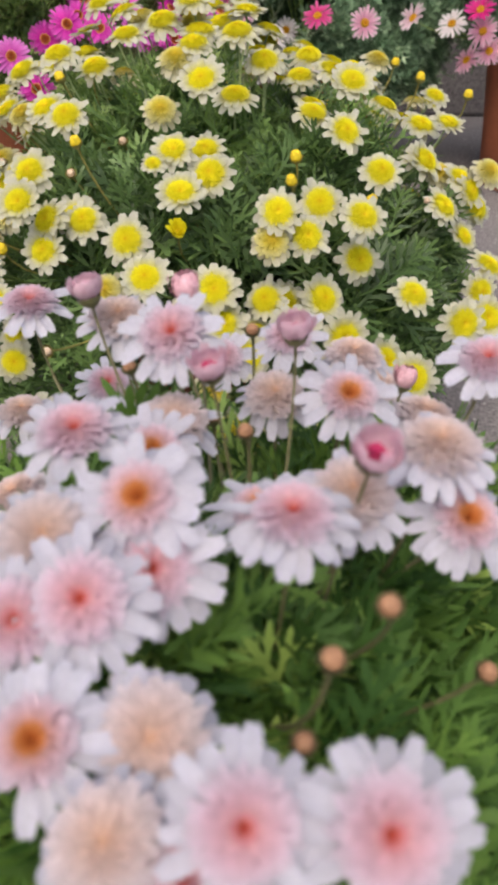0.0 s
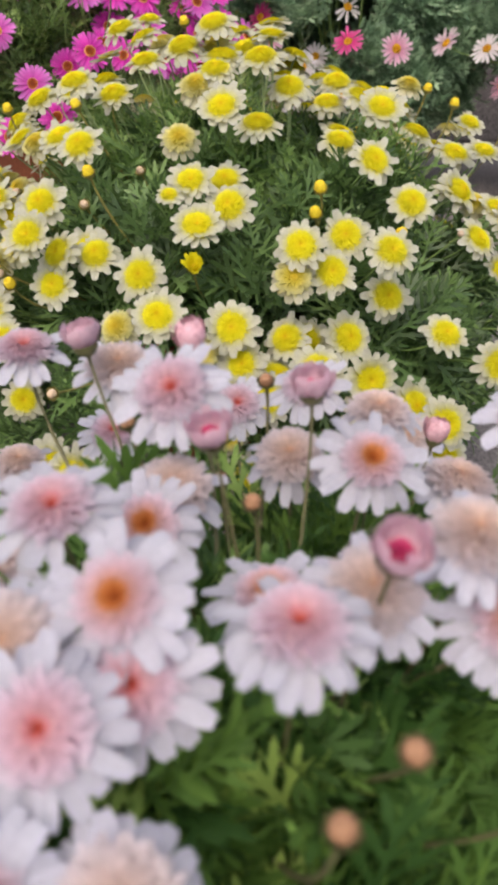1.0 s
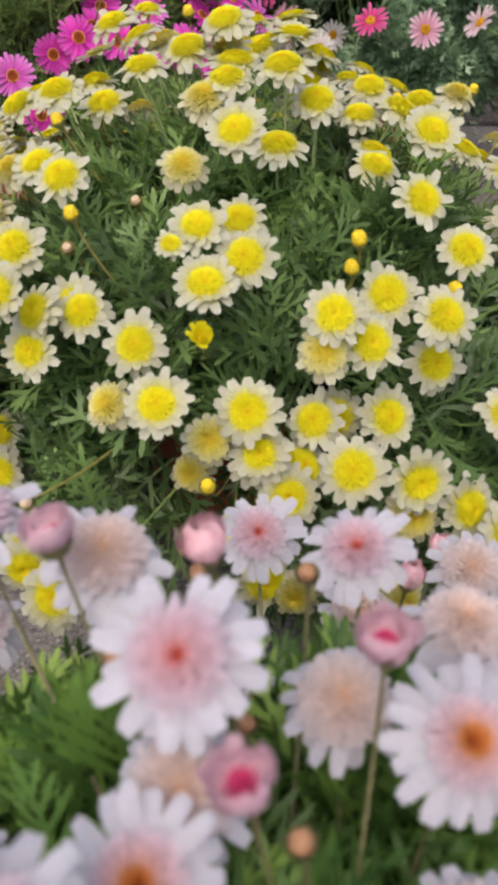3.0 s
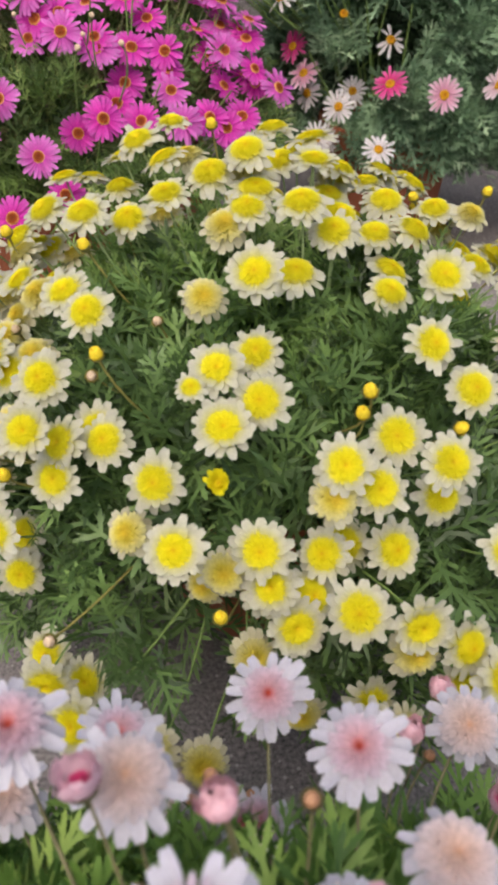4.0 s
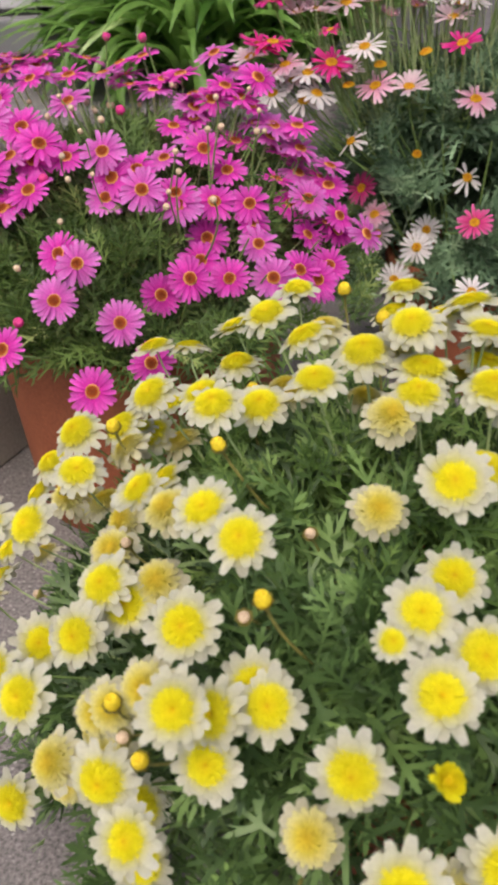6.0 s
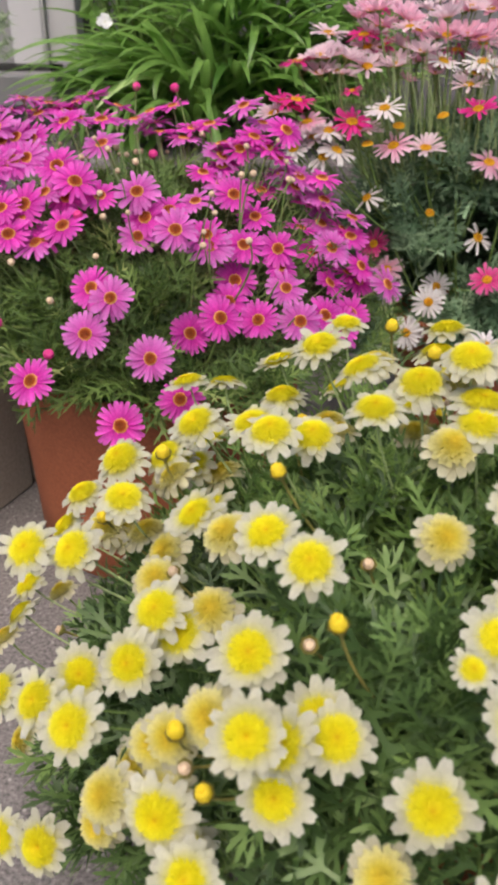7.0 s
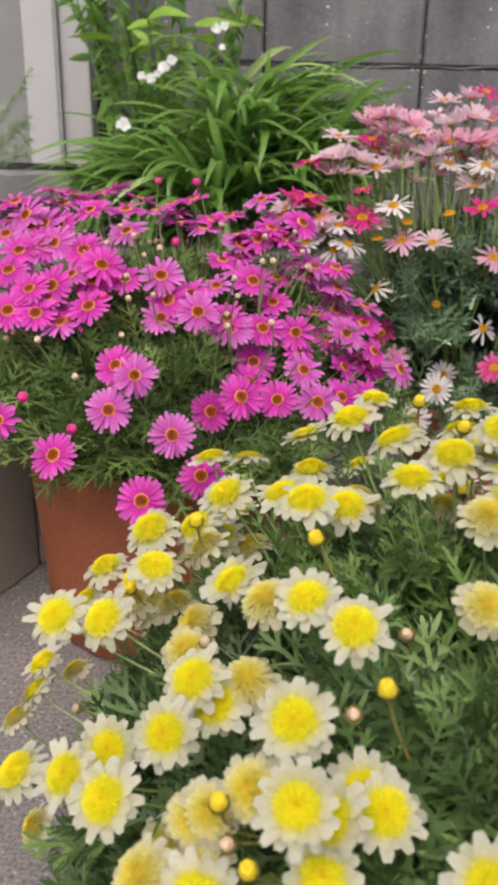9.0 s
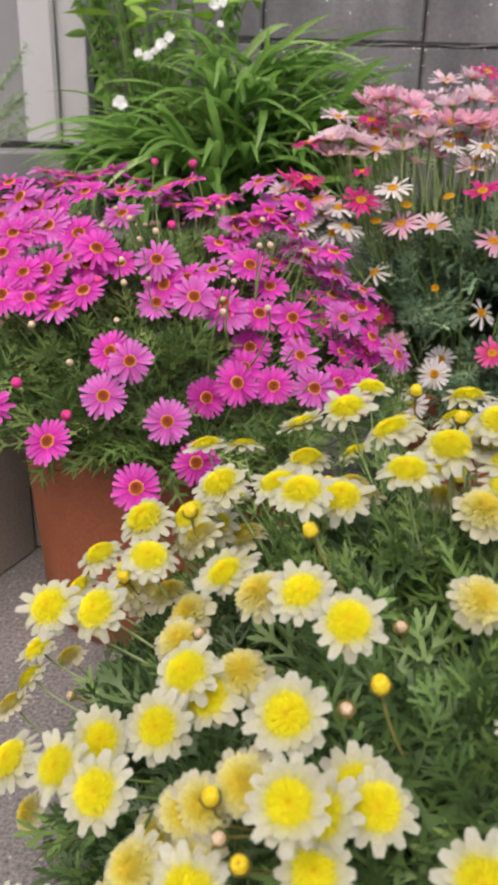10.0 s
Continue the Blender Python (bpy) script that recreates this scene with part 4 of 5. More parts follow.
pink_bloom(-0.002, 0.097, 0.400, "pink", 36)
pink_bloom(0.035, 0.095, 0.400, "pink", 34)
pink_bloom(-0.020, 0.094, 0.385, "pink")
pink_bloom(-0.087, 0.390, 0.399, "cup")
pink_bloom(-0.018, 0.298, 0.409, "cup")
pink_bloom(0.023, 0.349, 0.398, "cup")
pink_bloom(0.045, 0.221, 0.422, "cup")
bud_pink(-0.032, 0.382, 0.396, "rosebud")
bud_pink(0.102, 0.442, 0.297, "rosebud")
bud_pink(0.002, 0.404, 0.363, "tan")
bud_pink(-0.020, 0.358, 0.334, "tan")
bud_pink(-0.002, 0.302, 0.368, "tan")
bud_pink(-0.064, 0.363, 0.365, "tan")
bud_pink(0.044, 0.167, 0.402, "tan")
bud_pink(0.024, 0.146, 0.403, "tan")
bud_pink(0.087, 0.179, 0.350, "tan")
bud_pink(0.017, 0.145, 0.360, "tan")
bud_pink(-0.042, 0.423, 0.340, "tan")
pink_bloom(0.005, 0.265, 0.358, "orange")
pink_bloom(0.047, 0.287, 0.342, "peach")
pink_bloom(-0.122, 0.308, 0.326, "peach")
pink_bloom(-0.019, 0.502, 0.285, "pink", 28)
pink_bloom(0.025, 0.443, 0.339, "pink", 16)
pink_bloom(0.100, 0.507, 0.254, "peach", 26)
pink_bloom(-0.100, 0.475, 0.282, "pink", 18)
pink_bloom(0.044, 0.528, 0.188, "peach", 30)
pink_bloom(-0.032, 0.474, 0.181, "cup", 20)
pink_bloom(0.123, 0.482, 0.216, "cup", 20)
pink_bloom(-0.090, 0.513, 0.142, "peach", 30)
pink_bloom(-0.025, 0.489, 0.153, "pink", 20)
bud_pink(0.064, 0.501, 0.245, "rosebud")
bud_pink(0.091, 0.547, 0.219, "rosebud")
bud_pink(-0.070, 0.500, 0.155, "tan")
bud_pink(-0.030, 0.510, 0.146, "tan")
bud_pink(0.083, 0.511, 0.209, "tan")
# the magenta blooms
magenta_bloom(-0.355, 1.430, 0.541)
magenta_bloom(-0.326, 1.441, 0.525)
magenta_bloom(-0.422, 1.294, 0.508)
magenta_bloom(-0.395, 1.261, 0.497)
magenta_bloom(-0.372, 1.270, 0.481)
magenta_bloom(-0.409, 1.272, 0.478)
magenta_bloom(-0.331, 1.265, 0.486)
magenta_bloom(-0.426, 1.228, 0.445)
magenta_bloom(-0.406, 1.228, 0.458)
magenta_bloom(-0.298, 1.276, 0.465)
magenta_bloom(-0.272, 1.305, 0.469)
magenta_bloom(-0.268, 1.379, 0.488)
magenta_bloom(-0.229, 1.329, 0.471)
magenta_bloom(-0.329, 1.244, 0.443)
magenta_bloom(-0.287, 1.232, 0.453)
magenta_bloom(-0.111, 1.361, 0.402)
magenta_bloom(-0.226, 1.267, 0.388)
magenta_bloom(-0.231, 1.233, 0.375)
magenta_bloom(-0.270, 1.185, 0.354)
magenta_bloom(-0.369, 1.170, 0.408)
magenta_bloom(-0.346, 1.153, 0.403)
magenta_bloom(-0.307, 1.138, 0.344)
magenta_bloom(-0.237, 1.182, 0.373)
magenta_bloom(-0.147, 1.307, 0.328)
magenta_bloom(-0.102, 1.265, 0.336)
magenta_bloom(-0.073, 1.384, 0.355)
magenta_bloom(-0.061, 1.490, 0.339)
magenta_bloom(-0.513, 1.440, 0.548)
magenta_bloom(-0.467, 1.470, 0.555)
magenta_bloom(-0.491, 1.333, 0.528)
magenta_bloom(-0.482, 1.295, 0.508)
magenta_bloom(-0.458, 1.303, 0.514)
magenta_bloom(-0.473, 1.241, 0.473)
magenta_bloom(-0.461, 1.218, 0.451)
magenta_bloom(-0.246, 1.361, 0.478)
magenta_bloom(-0.257, 1.267, 0.440)
magenta_bloom(-0.199, 1.420, 0.460)
magenta_bloom(-0.205, 1.336, 0.445)
magenta_bloom(-0.216, 1.278, 0.426)
magenta_bloom(-0.149, 1.387, 0.421)
magenta_bloom(-0.174, 1.284, 0.400)
magenta_bloom(-0.168, 1.258, 0.383)
magenta_bloom(-0.199, 1.206, 0.363)
magenta_bloom(-0.372, 1.141, 0.369)
magenta_bloom(-0.423, 1.105, 0.333)
magenta_bloom(-0.333, 1.087, 0.293)
magenta_bloom(-0.484, 1.130, 0.358)
magenta_bloom(-0.152, 1.231, 0.353)
magenta_bloom(-0.276, 1.116, 0.309)
magenta_bloom(-0.122, 1.262, 0.350)
bud_on(-0.406, 1.123, 0.353, "magenta")
magenta_bloom(-0.421, 1.500, 0.562)
bud_on(-0.364, 1.520, 0.568, "magenta")
magenta_bloom(-0.314, 1.480, 0.552)
magenta_bloom(-0.265, 1.450, 0.534)
magenta_bloom(-0.208, 1.420, 0.523)
magenta_bloom(-0.198, 1.470, 0.533)
magenta_bloom(-0.174, 1.430, 0.479)
magenta_bloom(-0.141, 1.430, 0.443)
magenta_bloom(-0.093, 1.420, 0.411)
magenta_bloom(-0.488, 1.480, 0.559)
magenta_bloom(-0.432, 1.386, 0.544)
magenta_bloom(-0.381, 1.480, 0.551)
magenta_bloom(-0.392, 1.410, 0.543)
magenta_bloom(-0.459, 1.337, 0.530)
magenta_bloom(-0.472, 1.302, 0.512)
magenta_bloom(-0.382, 1.349, 0.524)
magenta_bloom(-0.491, 1.218, 0.453)
magenta_bloom(-0.450, 1.247, 0.475)
magenta_bloom(-0.323, 1.257, 0.460)
magenta_bloom(-0.501, 1.264, 0.489)
magenta_bloom(-0.249, 1.430, 0.514)
magenta_bloom(-0.295, 1.430, 0.520)
magenta_bloom(-0.248, 1.418, 0.489)
magenta_bloom(-0.253, 1.256, 0.430)
magenta_bloom(-0.119, 1.420, 0.448)
magenta_bloom(-0.192, 1.420, 0.510)
magenta_bloom(-0.151, 1.420, 0.476)
magenta_bloom(-0.122, 1.420, 0.419)
magenta_bloom(-0.419, 1.405, 0.546)
magenta_bloom(-0.340, 1.480, 0.531)
magenta_bloom(-0.478, 1.448, 0.545)
magenta_bloom(-0.443, 1.456, 0.548)
magenta_bloom(-0.495, 1.291, 0.507)
magenta_bloom(-0.432, 1.267, 0.485)
magenta_bloom(-0.247, 1.420, 0.500)
magenta_bloom(-0.178, 1.424, 0.499)
magenta_bloom(-0.155, 1.425, 0.463)
magenta_bloom(-0.123, 1.425, 0.474)
magenta_bloom(-0.087, 1.388, 0.364)
magenta_bloom(-0.453, 1.244, 0.464)
magenta_bloom(-0.436, 1.224, 0.441)
magenta_bloom(-0.285, 1.444, 0.530)
magenta_bloom(-0.343, 1.476, 0.546)
magenta_bloom(-0.476, 1.333, 0.532)
magenta_bloom(-0.537, 1.431, 0.548)
magenta_bloom(-0.497, 1.332, 0.541)
magenta_bloom(-0.493, 1.446, 0.563)
magenta_bloom(-0.432, 1.459, 0.558)
magenta_bloom(-0.226, 1.421, 0.508)
magenta_bloom(-0.132, 1.378, 0.392)
magenta_bloom(-0.121, 1.423, 0.437)
magenta_bloom(-0.178, 1.288, 0.419)
magenta_bloom(-0.168, 1.427, 0.529)
magenta_bloom(-0.223, 1.452, 0.555)
magenta_bloom(-0.083, 1.416, 0.427)
magenta_bloom(-0.086, 1.398, 0.408)
magenta_bloom(-0.039, 1.360, 0.357)
magenta_bloom(-0.072, 1.373, 0.377)
magenta_bloom(-0.111, 1.353, 0.361)
magenta_bloom(-0.087, 1.329, 0.330)
magenta_bloom(-0.100, 1.310, 0.311)
bud_on(-0.323, 1.351, 0.509, "magenta")
bud_on(-0.390, 1.238, 0.464, "magenta")
bud_on(-0.306, 1.450, 0.572, "magenta")
magenta_bloom(-0.564, 1.459, 0.539)
magenta_bloom(-0.538, 1.385, 0.513)
magenta_bloom(-0.532, 1.469, 0.533)
magenta_bloom(-0.523, 1.297, 0.479)
magenta_bloom(-0.493, 1.282, 0.468)
magenta_bloom(-0.514, 1.251, 0.446)
magenta_bloom(-0.496, 1.506, 0.543)
magenta_bloom(-0.546, 1.433, 0.526)
bud_on(-0.449, 1.113, 0.389, "magenta")
# the mixed daisies
mixed_bloom(-0.028, 1.637, 0.337, "hot")
mixed_bloom(-0.009, 1.608, 0.306, "rose")
mixed_bloom(-0.003, 1.616, 0.271, "white")
mixed_bloom(0.102, 1.396, 0.264, "white")
mixed_bloom(0.047, 1.534, 0.277, "white")
mixed_bloom(0.072, 1.610, 0.278, "white")
mixed_bloom(0.119, 1.502, 0.322, "hot")
mixed_bloom(0.197, 1.476, 0.314, "rose")
mixed_bloom(0.050, 1.608, 0.392, "bare")
mixed_bloom(0.125, 1.601, 0.357, "sparse")
mixed_bloom(-0.039, 1.726, 0.390, "sparse")
mixed_bloom(0.030, 1.589, 0.207, "white")
mixed_bloom(0.016, 1.520, 0.234, "white")
mixed_bloom(-0.107, 1.680, 0.630, "blush")
mixed_bloom(-0.057, 1.680, 0.628, "red")
mixed_bloom(-0.114, 1.630, 0.601, "blush")
mixed_bloom(-0.154, 1.630, 0.596, "red")
mixed_bloom(-0.083, 1.630, 0.601, "blush")
mixed_bloom(-0.121, 1.630, 0.581, "blush")
mixed_bloom(-0.094, 1.630, 0.582, "blush")
mixed_bloom(-0.051, 1.680, 0.612, "blush")
mixed_bloom(-0.032, 1.680, 0.640, "rose")
mixed_bloom(0.006, 1.760, 0.657, "rosecup")
mixed_bloom(-0.032, 1.760, 0.664, "red")
mixed_bloom(0.003, 1.680, 0.612, "blush")
mixed_bloom(0.022, 1.630, 0.608, "blushcup")
mixed_bloom(-0.014, 1.630, 0.591, "blushcup")
mixed_bloom(0.063, 1.760, 0.686, "blush")
mixed_bloom(0.106, 1.760, 0.691, "blush")
mixed_bloom(0.127, 1.760, 0.700, "red")
mixed_bloom(0.099, 1.760, 0.659, "rosecup")
mixed_bloom(0.138, 1.760, 0.660, "rosecup")
mixed_bloom(0.062, 1.680, 0.626, "rose")
mixed_bloom(0.091, 1.680, 0.627, "rose")
mixed_bloom(0.113, 1.680, 0.622, "rosecup")
mixed_bloom(-0.055, 1.630, 0.589, "blush")
mixed_bloom(0.106, 1.630, 0.596, "white")
mixed_bloom(0.090, 1.630, 0.566, "blush")
mixed_bloom(-0.033, 1.580, 0.540, "white")
mixed_bloom(-0.076, 1.580, 0.522, "red")
mixed_bloom(-0.108, 1.580, 0.511, "white")
mixed_bloom(-0.170, 1.580, 0.546, "red")
mixed_bloom(-0.186, 1.580, 0.533, "blush")
mixed_bloom(-0.139, 1.580, 0.522, "rose")
mixed_bloom(-0.152, 1.580, 0.514, "white")
mixed_bloom(-0.017, 1.580, 0.491, "rose")
mixed_bloom(0.029, 1.580, 0.488, "blush")
mixed_bloom(0.095, 1.580, 0.539, "red")
mixed_bloom(-0.157, 1.580, 0.486, "white")
mixed_bloom(-0.114, 1.580, 0.475, "sparse")
mixed_bloom(0.121, 1.580, 0.469, "rose")
mixed_bloom(0.004, 1.630, 0.572, "rose", size=0.03)
mixed_bloom(0.040, 1.630, 0.581, "rose", size=0.03)
mixed_bloom(-0.079, 1.580, 0.562, "red", size=0.03)
mixed_bloom(0.115, 1.630, 0.587, "white")
mixed_bloom(-0.011, 1.580, 0.517, "bare")
mixed_bloom(-0.053, 1.580, 0.493, "bare")
mixed_bloom(0.052, 1.630, 0.597, "white")
mixed_bloom(0.048, 1.580, 0.530, "bare")
mixed_bloom(-0.062, 1.590, 0.512, "blush")
mixed_bloom(-0.128, 1.600, 0.500, "blush")
mixed_bloom(-0.095, 1.570, 0.486, "white")
mixed_bloom(-0.126, 1.631, 0.602, "blush")
mixed_bloom(0.004, 1.679, 0.649, "rose")
mixed_bloom(0.019, 1.677, 0.633, "rose")
mixed_bloom(-0.154, 1.583, 0.550, "red")
mixed_bloom(-0.048, 1.600, 0.415, "sparse")
mixed_bloom(0.287, 1.550, 0.308, "blush", second)
mixed_bloom(0.357, 1.550, 0.299, "white", second)
mixed_bloom(0.390, 1.500, 0.330, "red", second)
mixed_bloom(0.400, 1.500, 0.296, "rose", second)
mixed_bloom(0.416, 1.500, 0.265, "rose", second)
mixed_bloom(0.391, 1.550, 0.240, "rose", second)


g = random.Random(41)
for k in range(64):
    p = (g.uniform(-0.07, 0.24), g.uniform(1.62, 1.80), g.uniform(0.575, 0.665))
    if all((c - Vector(p)).length > 0.03 for c, n, r in BLOOMS):
        mixed_bloom(*p, g.choice(["blush", "rose", "blushcup", "rosecup", "blush", "hot"]), size=0.05)

# ---- small pale buds among the magenta daisies ----
g = random.Random(31)
for k in range(110):
    a, q = g.uniform(0, 6.28), g.uniform(0.2, 1.0)
    d = Vector((math.cos(a) * q, math.sin(a) * q, 0))
    p = Vector((-0.30 + d.x * 0.29, 1.37 + d.y * 0.26, 0))
    p.z = 0.27 + 0.28 * math.sqrt(max(0.02, 1 - q * q * 0.9)) + g.uniform(-0.04, 0.0)
    gap = min((c - p).length for c, n, r in BLOOMS)
    if not 0.02 < gap < 0.05 or p.x > -0.14:
        continue
    magenta.bloom(p, BUDS["cream"], None, g.uniform(0.75, 1.1), STEM, "", n=turned(magenta, p, 0.25), calyx=0.003, name="bud", deep=0.22)
for k in range(16):
    a = g.uniform(0, 6.28)
    q = g.uniform(0.5, 1.0)
    p = Vector((-0.03 + 0.27 * q * math.cos(a), 0.83 + 0.29 * q * math.sin(a), 0.17 + 0.23 * math.sqrt(1 - 0.85 * q * q)))
    if any((c - p).length < 0.042 for c, n, r in BLOOMS):
        continue
    yellow.bloom(p, BUDS["tan"], None, g.uniform(0.6, 0.9), STEM, "", n=turned(yellow, p, 0.25), calyx=0.003, name="bud", deep=0.3)

# older blooms and buds crowded between the back ones
for k in range(30):
    x, y = g.uniform(-0.20, 0.24), g.uniform(0.90, 1.12)
    p = (x, y, 0.425 - 0.45 * max(0.0, y - 0.9) - 1.1 * x * x - g.uniform(0.0, 0.03))
    if any((c - Vector(p)).length < 0.026 for c, n, r in BLOOMS):
        continue
    if k % 3 == 0:
        bud_on(*p, "yellow")
    else:
        yellow_bloom(*p, "faded" if k % 2 else "", 0.036)

foliage(yellow, LEAFY, (-0.04, 0.84, 0.15), (0.285, 0.28, 0.225), 470, 9, 0.055, 0.0225, 0.0033, 11, reach=0.05, inner=900, floor=0.11, keep=lambda p: not (p.x < -0.02 and p.y < 0.63 and p.z < 0.19))
foliage(yellow, LEAFY, (-0.25, 0.90, 0.13), (0.13, 0.12, 0.125), 90, 8, 0.055, 0.0225, 0.0033, 16, reach=0.06, inner=60, floor=0.09, stems=14)
foliage(pink, LEAFP, (-0.04, 0.24, 0.17), (0.190, 0.225, 0.185), 300, 9, 0.070, 0.029, 0.0036, 12, reach=0.055, inner=600, floor=0.05, pairs=4, upright=0.8)
foliage(pink, LEAFP, (0.09, 0.36, 0.13), (0.12, 0.15, 0.15), 130, 9, 0.070, 0.029, 0.0036, 17, reach=0.055, inner=120, floor=0.04, pairs=4, upright=0.8, stems=16)
foliage(pink, LEAFP, (-0.15, 0.37, 0.13), (0.10, 0.13, 0.14), 90, 9, 0.070, 0.029, 0.0036, 18, reach=0.055, inner=90, floor=0.04, pairs=4, upright=0.8, stems=12)
foliage(magenta, LEAFM, (-0.31, 1.38, 0.29), (0.280, 0.270, 0.215), 640, 9, 0.052, 0.024, 0.0019, 13, reach=0.06, inner=1500, floor=0.295, upright=0.8)
foliage(mixed, LEAFR, (0.13, 1.695, 0.27), (0.24, 0.180, 0.26), 820, 9, 0.050, 0.021, 0.0032, 14, reach=0.05, inner=800, floor=0.09, stems=24, keep=lambda p: (p.z > 0.20 or p.x > 0.15) and (p.z < 0.31 or p.y > 1.575) and not (p.x < 0.03 and 0.22 < p.z < 0.34 and p.y < 1.66))
foliage(second, LEAFR, (0.56, 1.62, 0.33), (0.20, 0.18, 0.18), 200, 9, 0.046, 0.019, 0.0032, 15, reach=0.05, inner=300, floor=0.22)

# fine grassy shoots between the stalks of the mixed daisies, and on the crown of the yellow bush
foliage(mixed, LEAFC, (0.13, 1.70, 0.30), (0.25, 0.14, 0.22), 130, 6, 0.070, 0.018, 0.0020, 21, reach=0.06, inner=0, floor=0.42, stems=0, upright=1.8)
foliage(yellow, LEAFC, (-0.04, 0.90, 0.175), (0.25, 0.21, 0.23), 230, 6, 0.062, 0.018, 0.0021, 19, reach=0.05, inner=0, floor=0.285, stems=0, upright=1.4)
foliage(yellow, LEAFC, (-0.18, 0.99, 0.17), (0.12, 0.09, 0.17), 90, 6, 0.062, 0.018, 0.0021, 20, reach=0.05, inner=40, floor=0.17, stems=22, stem_mat=PALESTEM, upright=1.4)

# bare flower stalks standing over the mixed daisies
g = random.Random(77)
V, Fc = [], []
for k in range(290):
    x, y = g.uniform(-0.10, 0.36), g.uniform(1.58, 1.78)
    foot = Vector((0.14 + (x - 0.14) * 0.8, 1.68 + (y - 1.68) * 0.8, 0.435))
    top = Vector((x, y, g.uniform(0.50, 0.62)))
    mid = foot.lerp(top, 0.5) + Vector((g.uniform(-0.015, 0.015), g.uniform(-0.015, 0.015), 0))
    v, f = tube([foot - mixed.base, mid - mixed.base, top - mixed.base], [0.0008, 0.0007, 0.0006], 5)
    k0 = len(V)
    V += v
    Fc += [tuple(k0 + i for i in t) for t in f]
tagged(part("stalk", mesh_of("stalks", V, Fc, PALESTEM), mixed.ob), kind="stuff")

# ---- the strap-leaved clump on the terrace ----
clump = tagged(new("agapanthus_clump"), "clump of glossy green arching strap leaves on the terrace", "plant")
clump.location = (-0.215, 2.26, 0.40)


def strap_leaf(g, length, width, rise, fall, side):
    """An arching blade, folded along its middle, narrowing to a point."""
    n = 14
    verts, faces = [], []
    x = z = y = 0.0
    for i in range(n + 1):
        s = i / n
        ang = rise - fall * s**1.5
        if i:
            x += length / n * math.cos(ang)
            z += length / n * math.sin(ang)
            y += side * length / n * s
        w = width * (0.55 + 0.45 * min(1, s * 3)) * (1 if s < 0.5 else max(0.02, 1 - ((s - 0.5) / 0.51) ** 2.2))
        for j, q in enumerate((-1, -0.5, 0, 0.5, 1)):
            verts.append((x, y + q * w / 2, z + abs(q) * w * 0.22))
    for i in range(n):
        for j in range(4):
            p = i * 5 + j
            faces.append((p, p + 1, p + 6, p + 5))
    return mesh_of("leaf", verts, faces, STRAP)


g = random.Random(5)
strap_kinds = [strap_leaf(g, g.uniform(0.24, 0.40), g.uniform(0.017, 0.027), radians(g.uniform(35, 68)), radians(g.uniform(60, 145)), g.uniform(-0.15, 0.15)) for _ in range(24)]
spread_kinds = [strap_leaf(g, g.uniform(0.20, 0.33), g.uniform(0.014, 0.021), radians(g.uniform(22, 52)), radians(g.uniform(25, 85)), g.uniform(-0.2, 0.2)) for _ in range(24)]
strap_kinds += spread_kinds
blades = []
for k in range(880):
    a = g.uniform(0, 360)
    r = 0.21 * math.sqrt(g.random())
    x, y = r * math.cos(radians(a)) - 0.05, r * math.sin(radians(a)) * 0.62
    easts = x > -0.12
    h = g.random() ** 0.9 * (0.34 if easts else 0.12) * (1 - 0.55 * (r / 0.21) ** 2)
    turn = a + g.uniform(-45, 45) if not easts else g.gauss(-14, 50) if x > -0.02 else g.gauss(-60, 75)
    blades.append((y, g.randrange(24) + 24 * easts, pose(x, y, h - 0.01, g.uniform(-18, 18), g.uniform(-12, 10), turn) @ Matrix.Scale(g.uniform(0.7, 1.08), 4)))
# no blade stands clear above the rest
blades = [b for b in blades if max((b[2] @ v.co).z for v in strap_kinds[b[1]].vertices) < 0.42]
blades.sort(key=lambda q: q[0])
for y, k, m in blades[:300]:
    part("leaf", strap_kinds[k], clump, m=m)
V, Fc = [], []
for y, k, m in blades[300:]:
    k0 = len(V)
    V += [m @ v.co for v in strap_kinds[k].vertices]
    Fc += [tuple(k0 + i for i in p.vertices) for p in strap_kinds[k].polygons]
tagged(part("inner_leaves", mesh_of("inner_leaves", V, Fc, STRAP), clump), kind="stuff")

# ---- the white-flowering shrub over it ----
shrub = tagged(new("flowering_shrub"), "leafy shrub with lime leaves and small white blooms", "shrub")
shrub.location = (-0.47, 2.42, 0.40)
g = random.Random(9)
broad = []
for k in range(5):
    v, f = [], []
    ln, w = g.uniform(0.055, 0.085), g.uniform(0.022, 0.03)
    for i in range(8):
        s = i / 7
        ww = w * math.sin(math.pi * min(0.999, 0.06 + 0.94 * s) ** 0.8)
        for q in (-1, 0, 1):
            v.append((ln * s, q * ww / 2, abs(q) * ww * 0.25 - 0.3 * ln * s * s * (k % 3) * 0.5))
    for i in range(7):
        for j in range(2):
            p = i * 3 + j
            f.append((p, p + 1, p + 4, p + 3))
    broad.append((mesh_of("leaf", v, f, LIME), mesh_of("leaf", v, f, STRAP)))
V, Fc = [], []
tips = []
for k in range(34):
    x, y, z = g.uniform(-0.17, 0.22), g.uniform(-0.16, 0.06), g.uniform(0.30, 0.75)
    pts = [Vector((x * 0.2, y * 0.2, 0)), Vector((x * 0.6, y * 0.6, z * 0.45)), Vector((x * 0.85, y * 0.85, z * 0.75)), Vector((x, y, z))]
    v, f = tube(pts, [0.004, 0.003, 0.0022, 0.0014], 6)
    b = len(V)
    V += v
    Fc += [tuple(b + i for i in t) for t in f]
    tips.append(pts)
part("branch", mesh_of("branch", V, Fc, STEM), shrub)
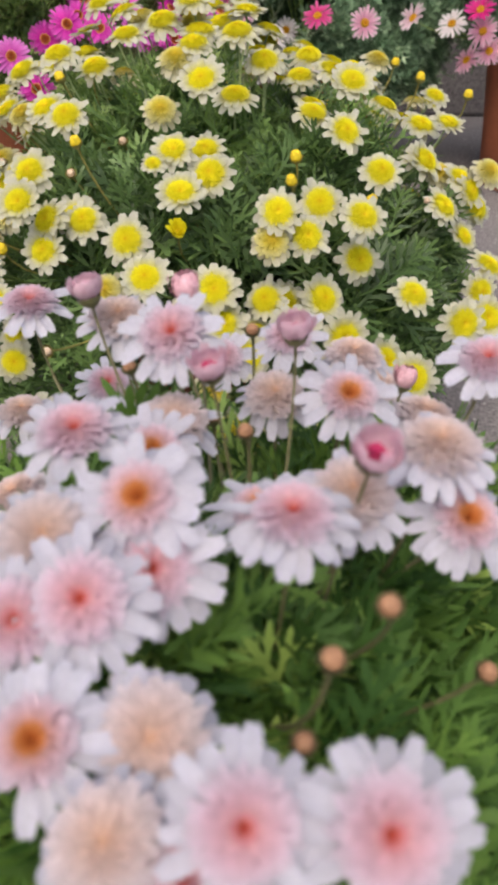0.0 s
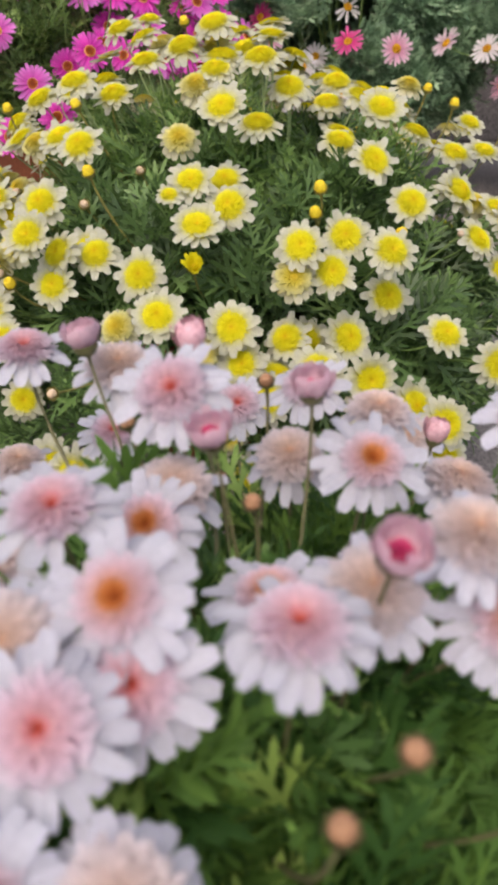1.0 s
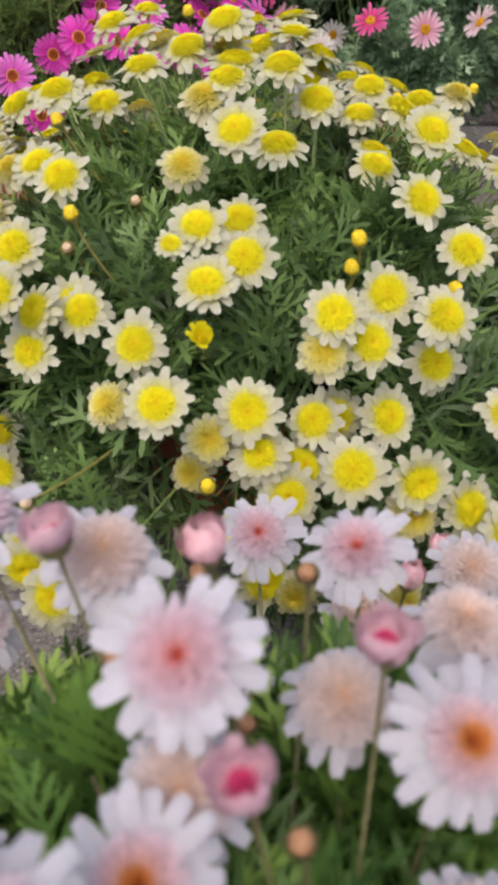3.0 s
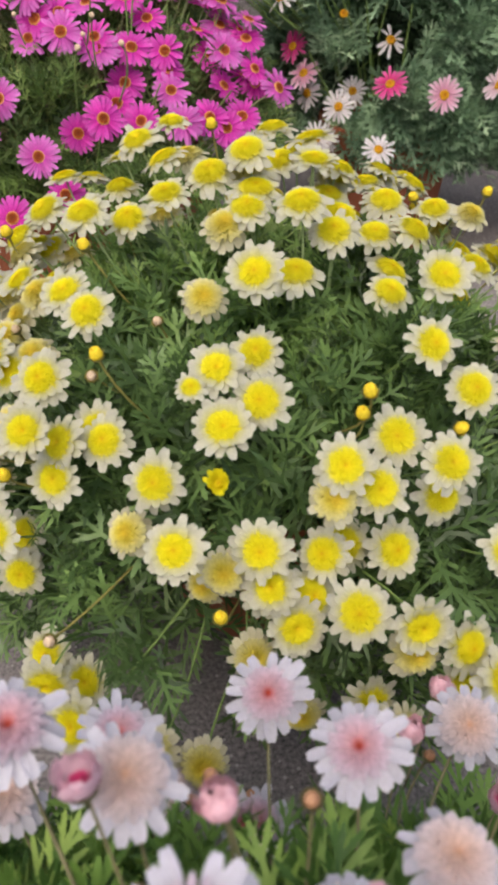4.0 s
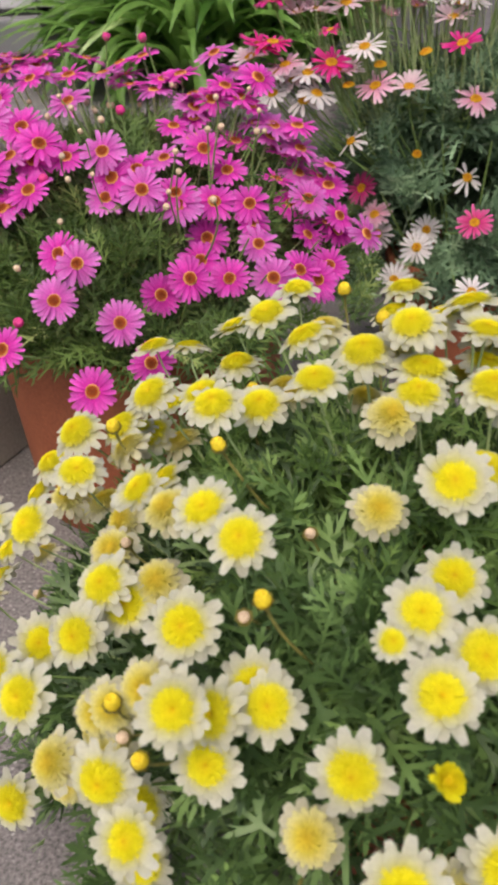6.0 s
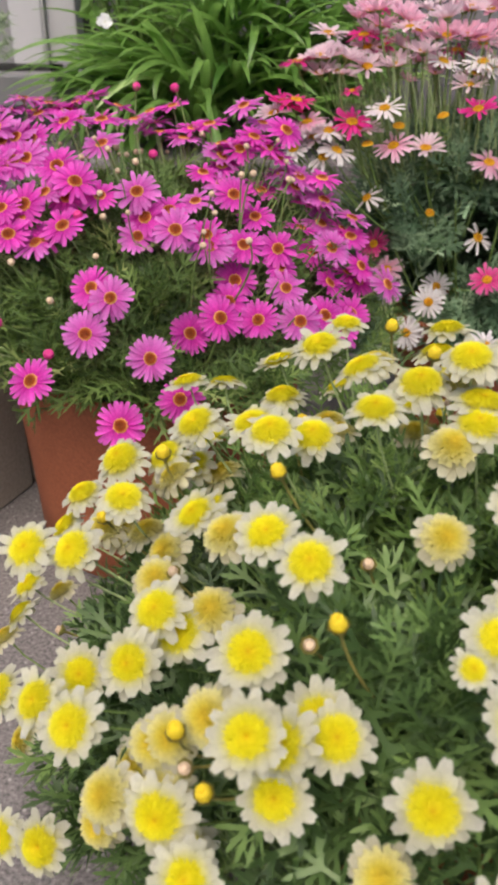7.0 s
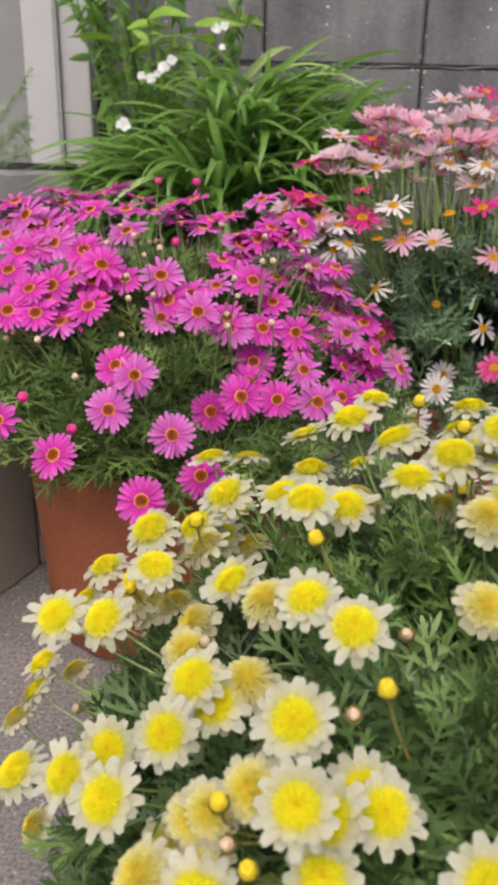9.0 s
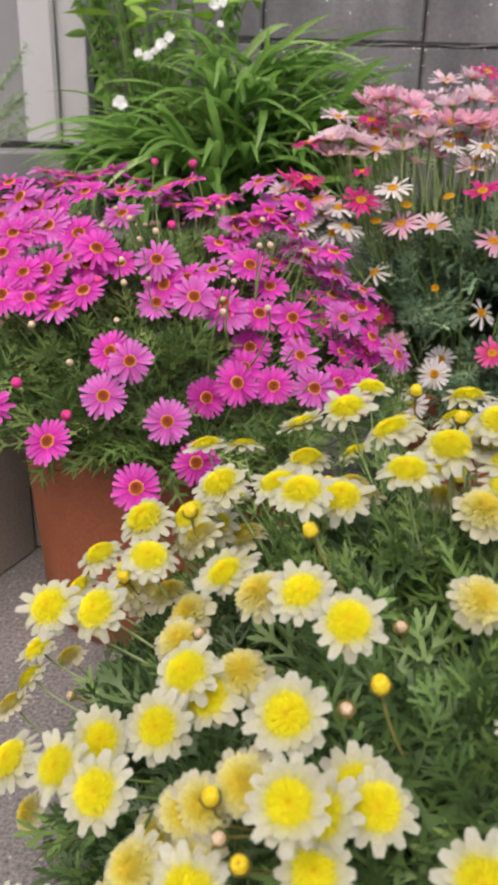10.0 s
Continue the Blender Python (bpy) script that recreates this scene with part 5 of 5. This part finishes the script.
for pts in tips:
    for k in range(18):
        s = 0.25 + 0.75 * k / 17
        i = min(2, int(s * 3))
        p = pts[i].lerp(pts[i + 1], s * 3 - i)
        part("leaf", broad[g.randrange(5)][0 if s > 0.93 else 1], shrub, m=Matrix.Translation(p) @ pose(0, 0, 0, g.uniform(-60, 60), g.uniform(-70, 50), g.uniform(0, 360)) @ Matrix.Scale(g.uniform(0.35, 0.95), 4))
white_kinds = [petals("flower", WHITEB, 7, 0.001, 0.020, 0.014, 25, 20, 170 + k, rows=2) for k in range(3)]


def white_bloom(x, y, z, size):
    p = Vector((x, y, z)) - Vector(shrub.location)
    m = Matrix.Translation(p) @ aim((rnd.uniform(-0.3, 0.3), -1, 0.5), rnd.uniform(0, 6)) @ Matrix.Scale(size, 4)
    f = part("flower", rnd.choice(white_kinds), shrub, "white blossom", m)
    back = m.inverted() @ Vector((p.x * 0.6, -0.06, p.z - 0.14))
    v, q = tube([(0, 0, 0), (0.0, -0.01, -0.02), back], [0.0014, 0.0014, 0.002], 6)
    part("stem", mesh_of("stem", v, q, STEM), f)


for x, z, s in ((-0.422, 0.744, 1.1), (-0.406, 0.757, 0.9), (-0.448, 0.724, 0.9), (-0.466, 0.729, 0.8), (-0.434, 0.733, 0.7), (-0.489, 0.639, 1.2), (-0.320, 0.813, 0.9), (-0.309, 0.782, 0.6), (-0.303, 0.818, 0.8)):
    white_bloom(x, 2.09 if z > 0.7 else 2.0, z, s * 0.62)
for x, y, z, turn, s in ((-0.50, 2.16, 0.815, 10, 1.5), (-0.46, 2.17, 0.835, -25, 1.6), (-0.53, 2.18, 0.80, 200, 1.2), (-0.49, 2.15, 0.775, 300, 1.1), (-0.37, 2.2, 0.83, 20, 1.3), (-0.33, 2.2, 0.80, 250, 1.2)):
    part("leaf", broad[rnd.randrange(5)][0], shrub, m=Matrix.Translation(Vector((x, y, z)) - Vector(shrub.location)) @ pose(0, 0, 0, rnd.uniform(20, 50), rnd.uniform(-30, 10), turn) @ Matrix.Scale(s, 4))
    v, q = tube([Vector((x, y, z)) - Vector(shrub.location), Vector((x, 2.30, z - 0.12)) - Vector(shrub.location), Vector((0.0, 0.0, 0.05))], [0.0016, 0.0024, 0.004], 6)
    part("branch", mesh_of("branch", v, q, STEM), shrub)

# ---- the feathery fern by the door ----
fern = tagged(new("asparagus_fern"), "feathery light green fern beside the door", "plant")
fern.location = (-0.905, 2.25, 0.40)
V, Fc = [], []
for k in range(11):
    a, ln = g.uniform(-1.4, 1.4), g.uniform(0.12, 0.36)
    tip = Vector((0.16 * math.cos(a) + 0.02, 0.10 * math.sin(a), ln))
    pts = [Vector((0, 0, 0)), tip * 0.4 + Vector((-0.01, 0, 0.05)), tip * 0.75 + Vector((0, 0, 0.03)), tip]
    v, f = tube(pts, [0.002, 0.0016, 0.0012, 0.0008], 5)
    b = len(V)
    V += v
    Fc += [tuple(b + i for i in t) for t in f]
    for j in range(130):
        s = 0.25 + 0.75 * j / 129
        i = min(2, int(s * 3))
        p = pts[i].lerp(pts[i + 1], s * 3 - i)
        d = Vector((g.gauss(0, 1), g.gauss(0, 1), g.gauss(0, 0.5))).normalized()
        e = p + d * g.uniform(0.010, 0.028)
        sd = d.orthogonal().normalized() * 0.0011
        b = len(V)
        V += [p - sd, p + sd, e]
        Fc.append((b, b + 1, b + 2))
part("frond", mesh_of("fronds", V, Fc, FERN), fern)
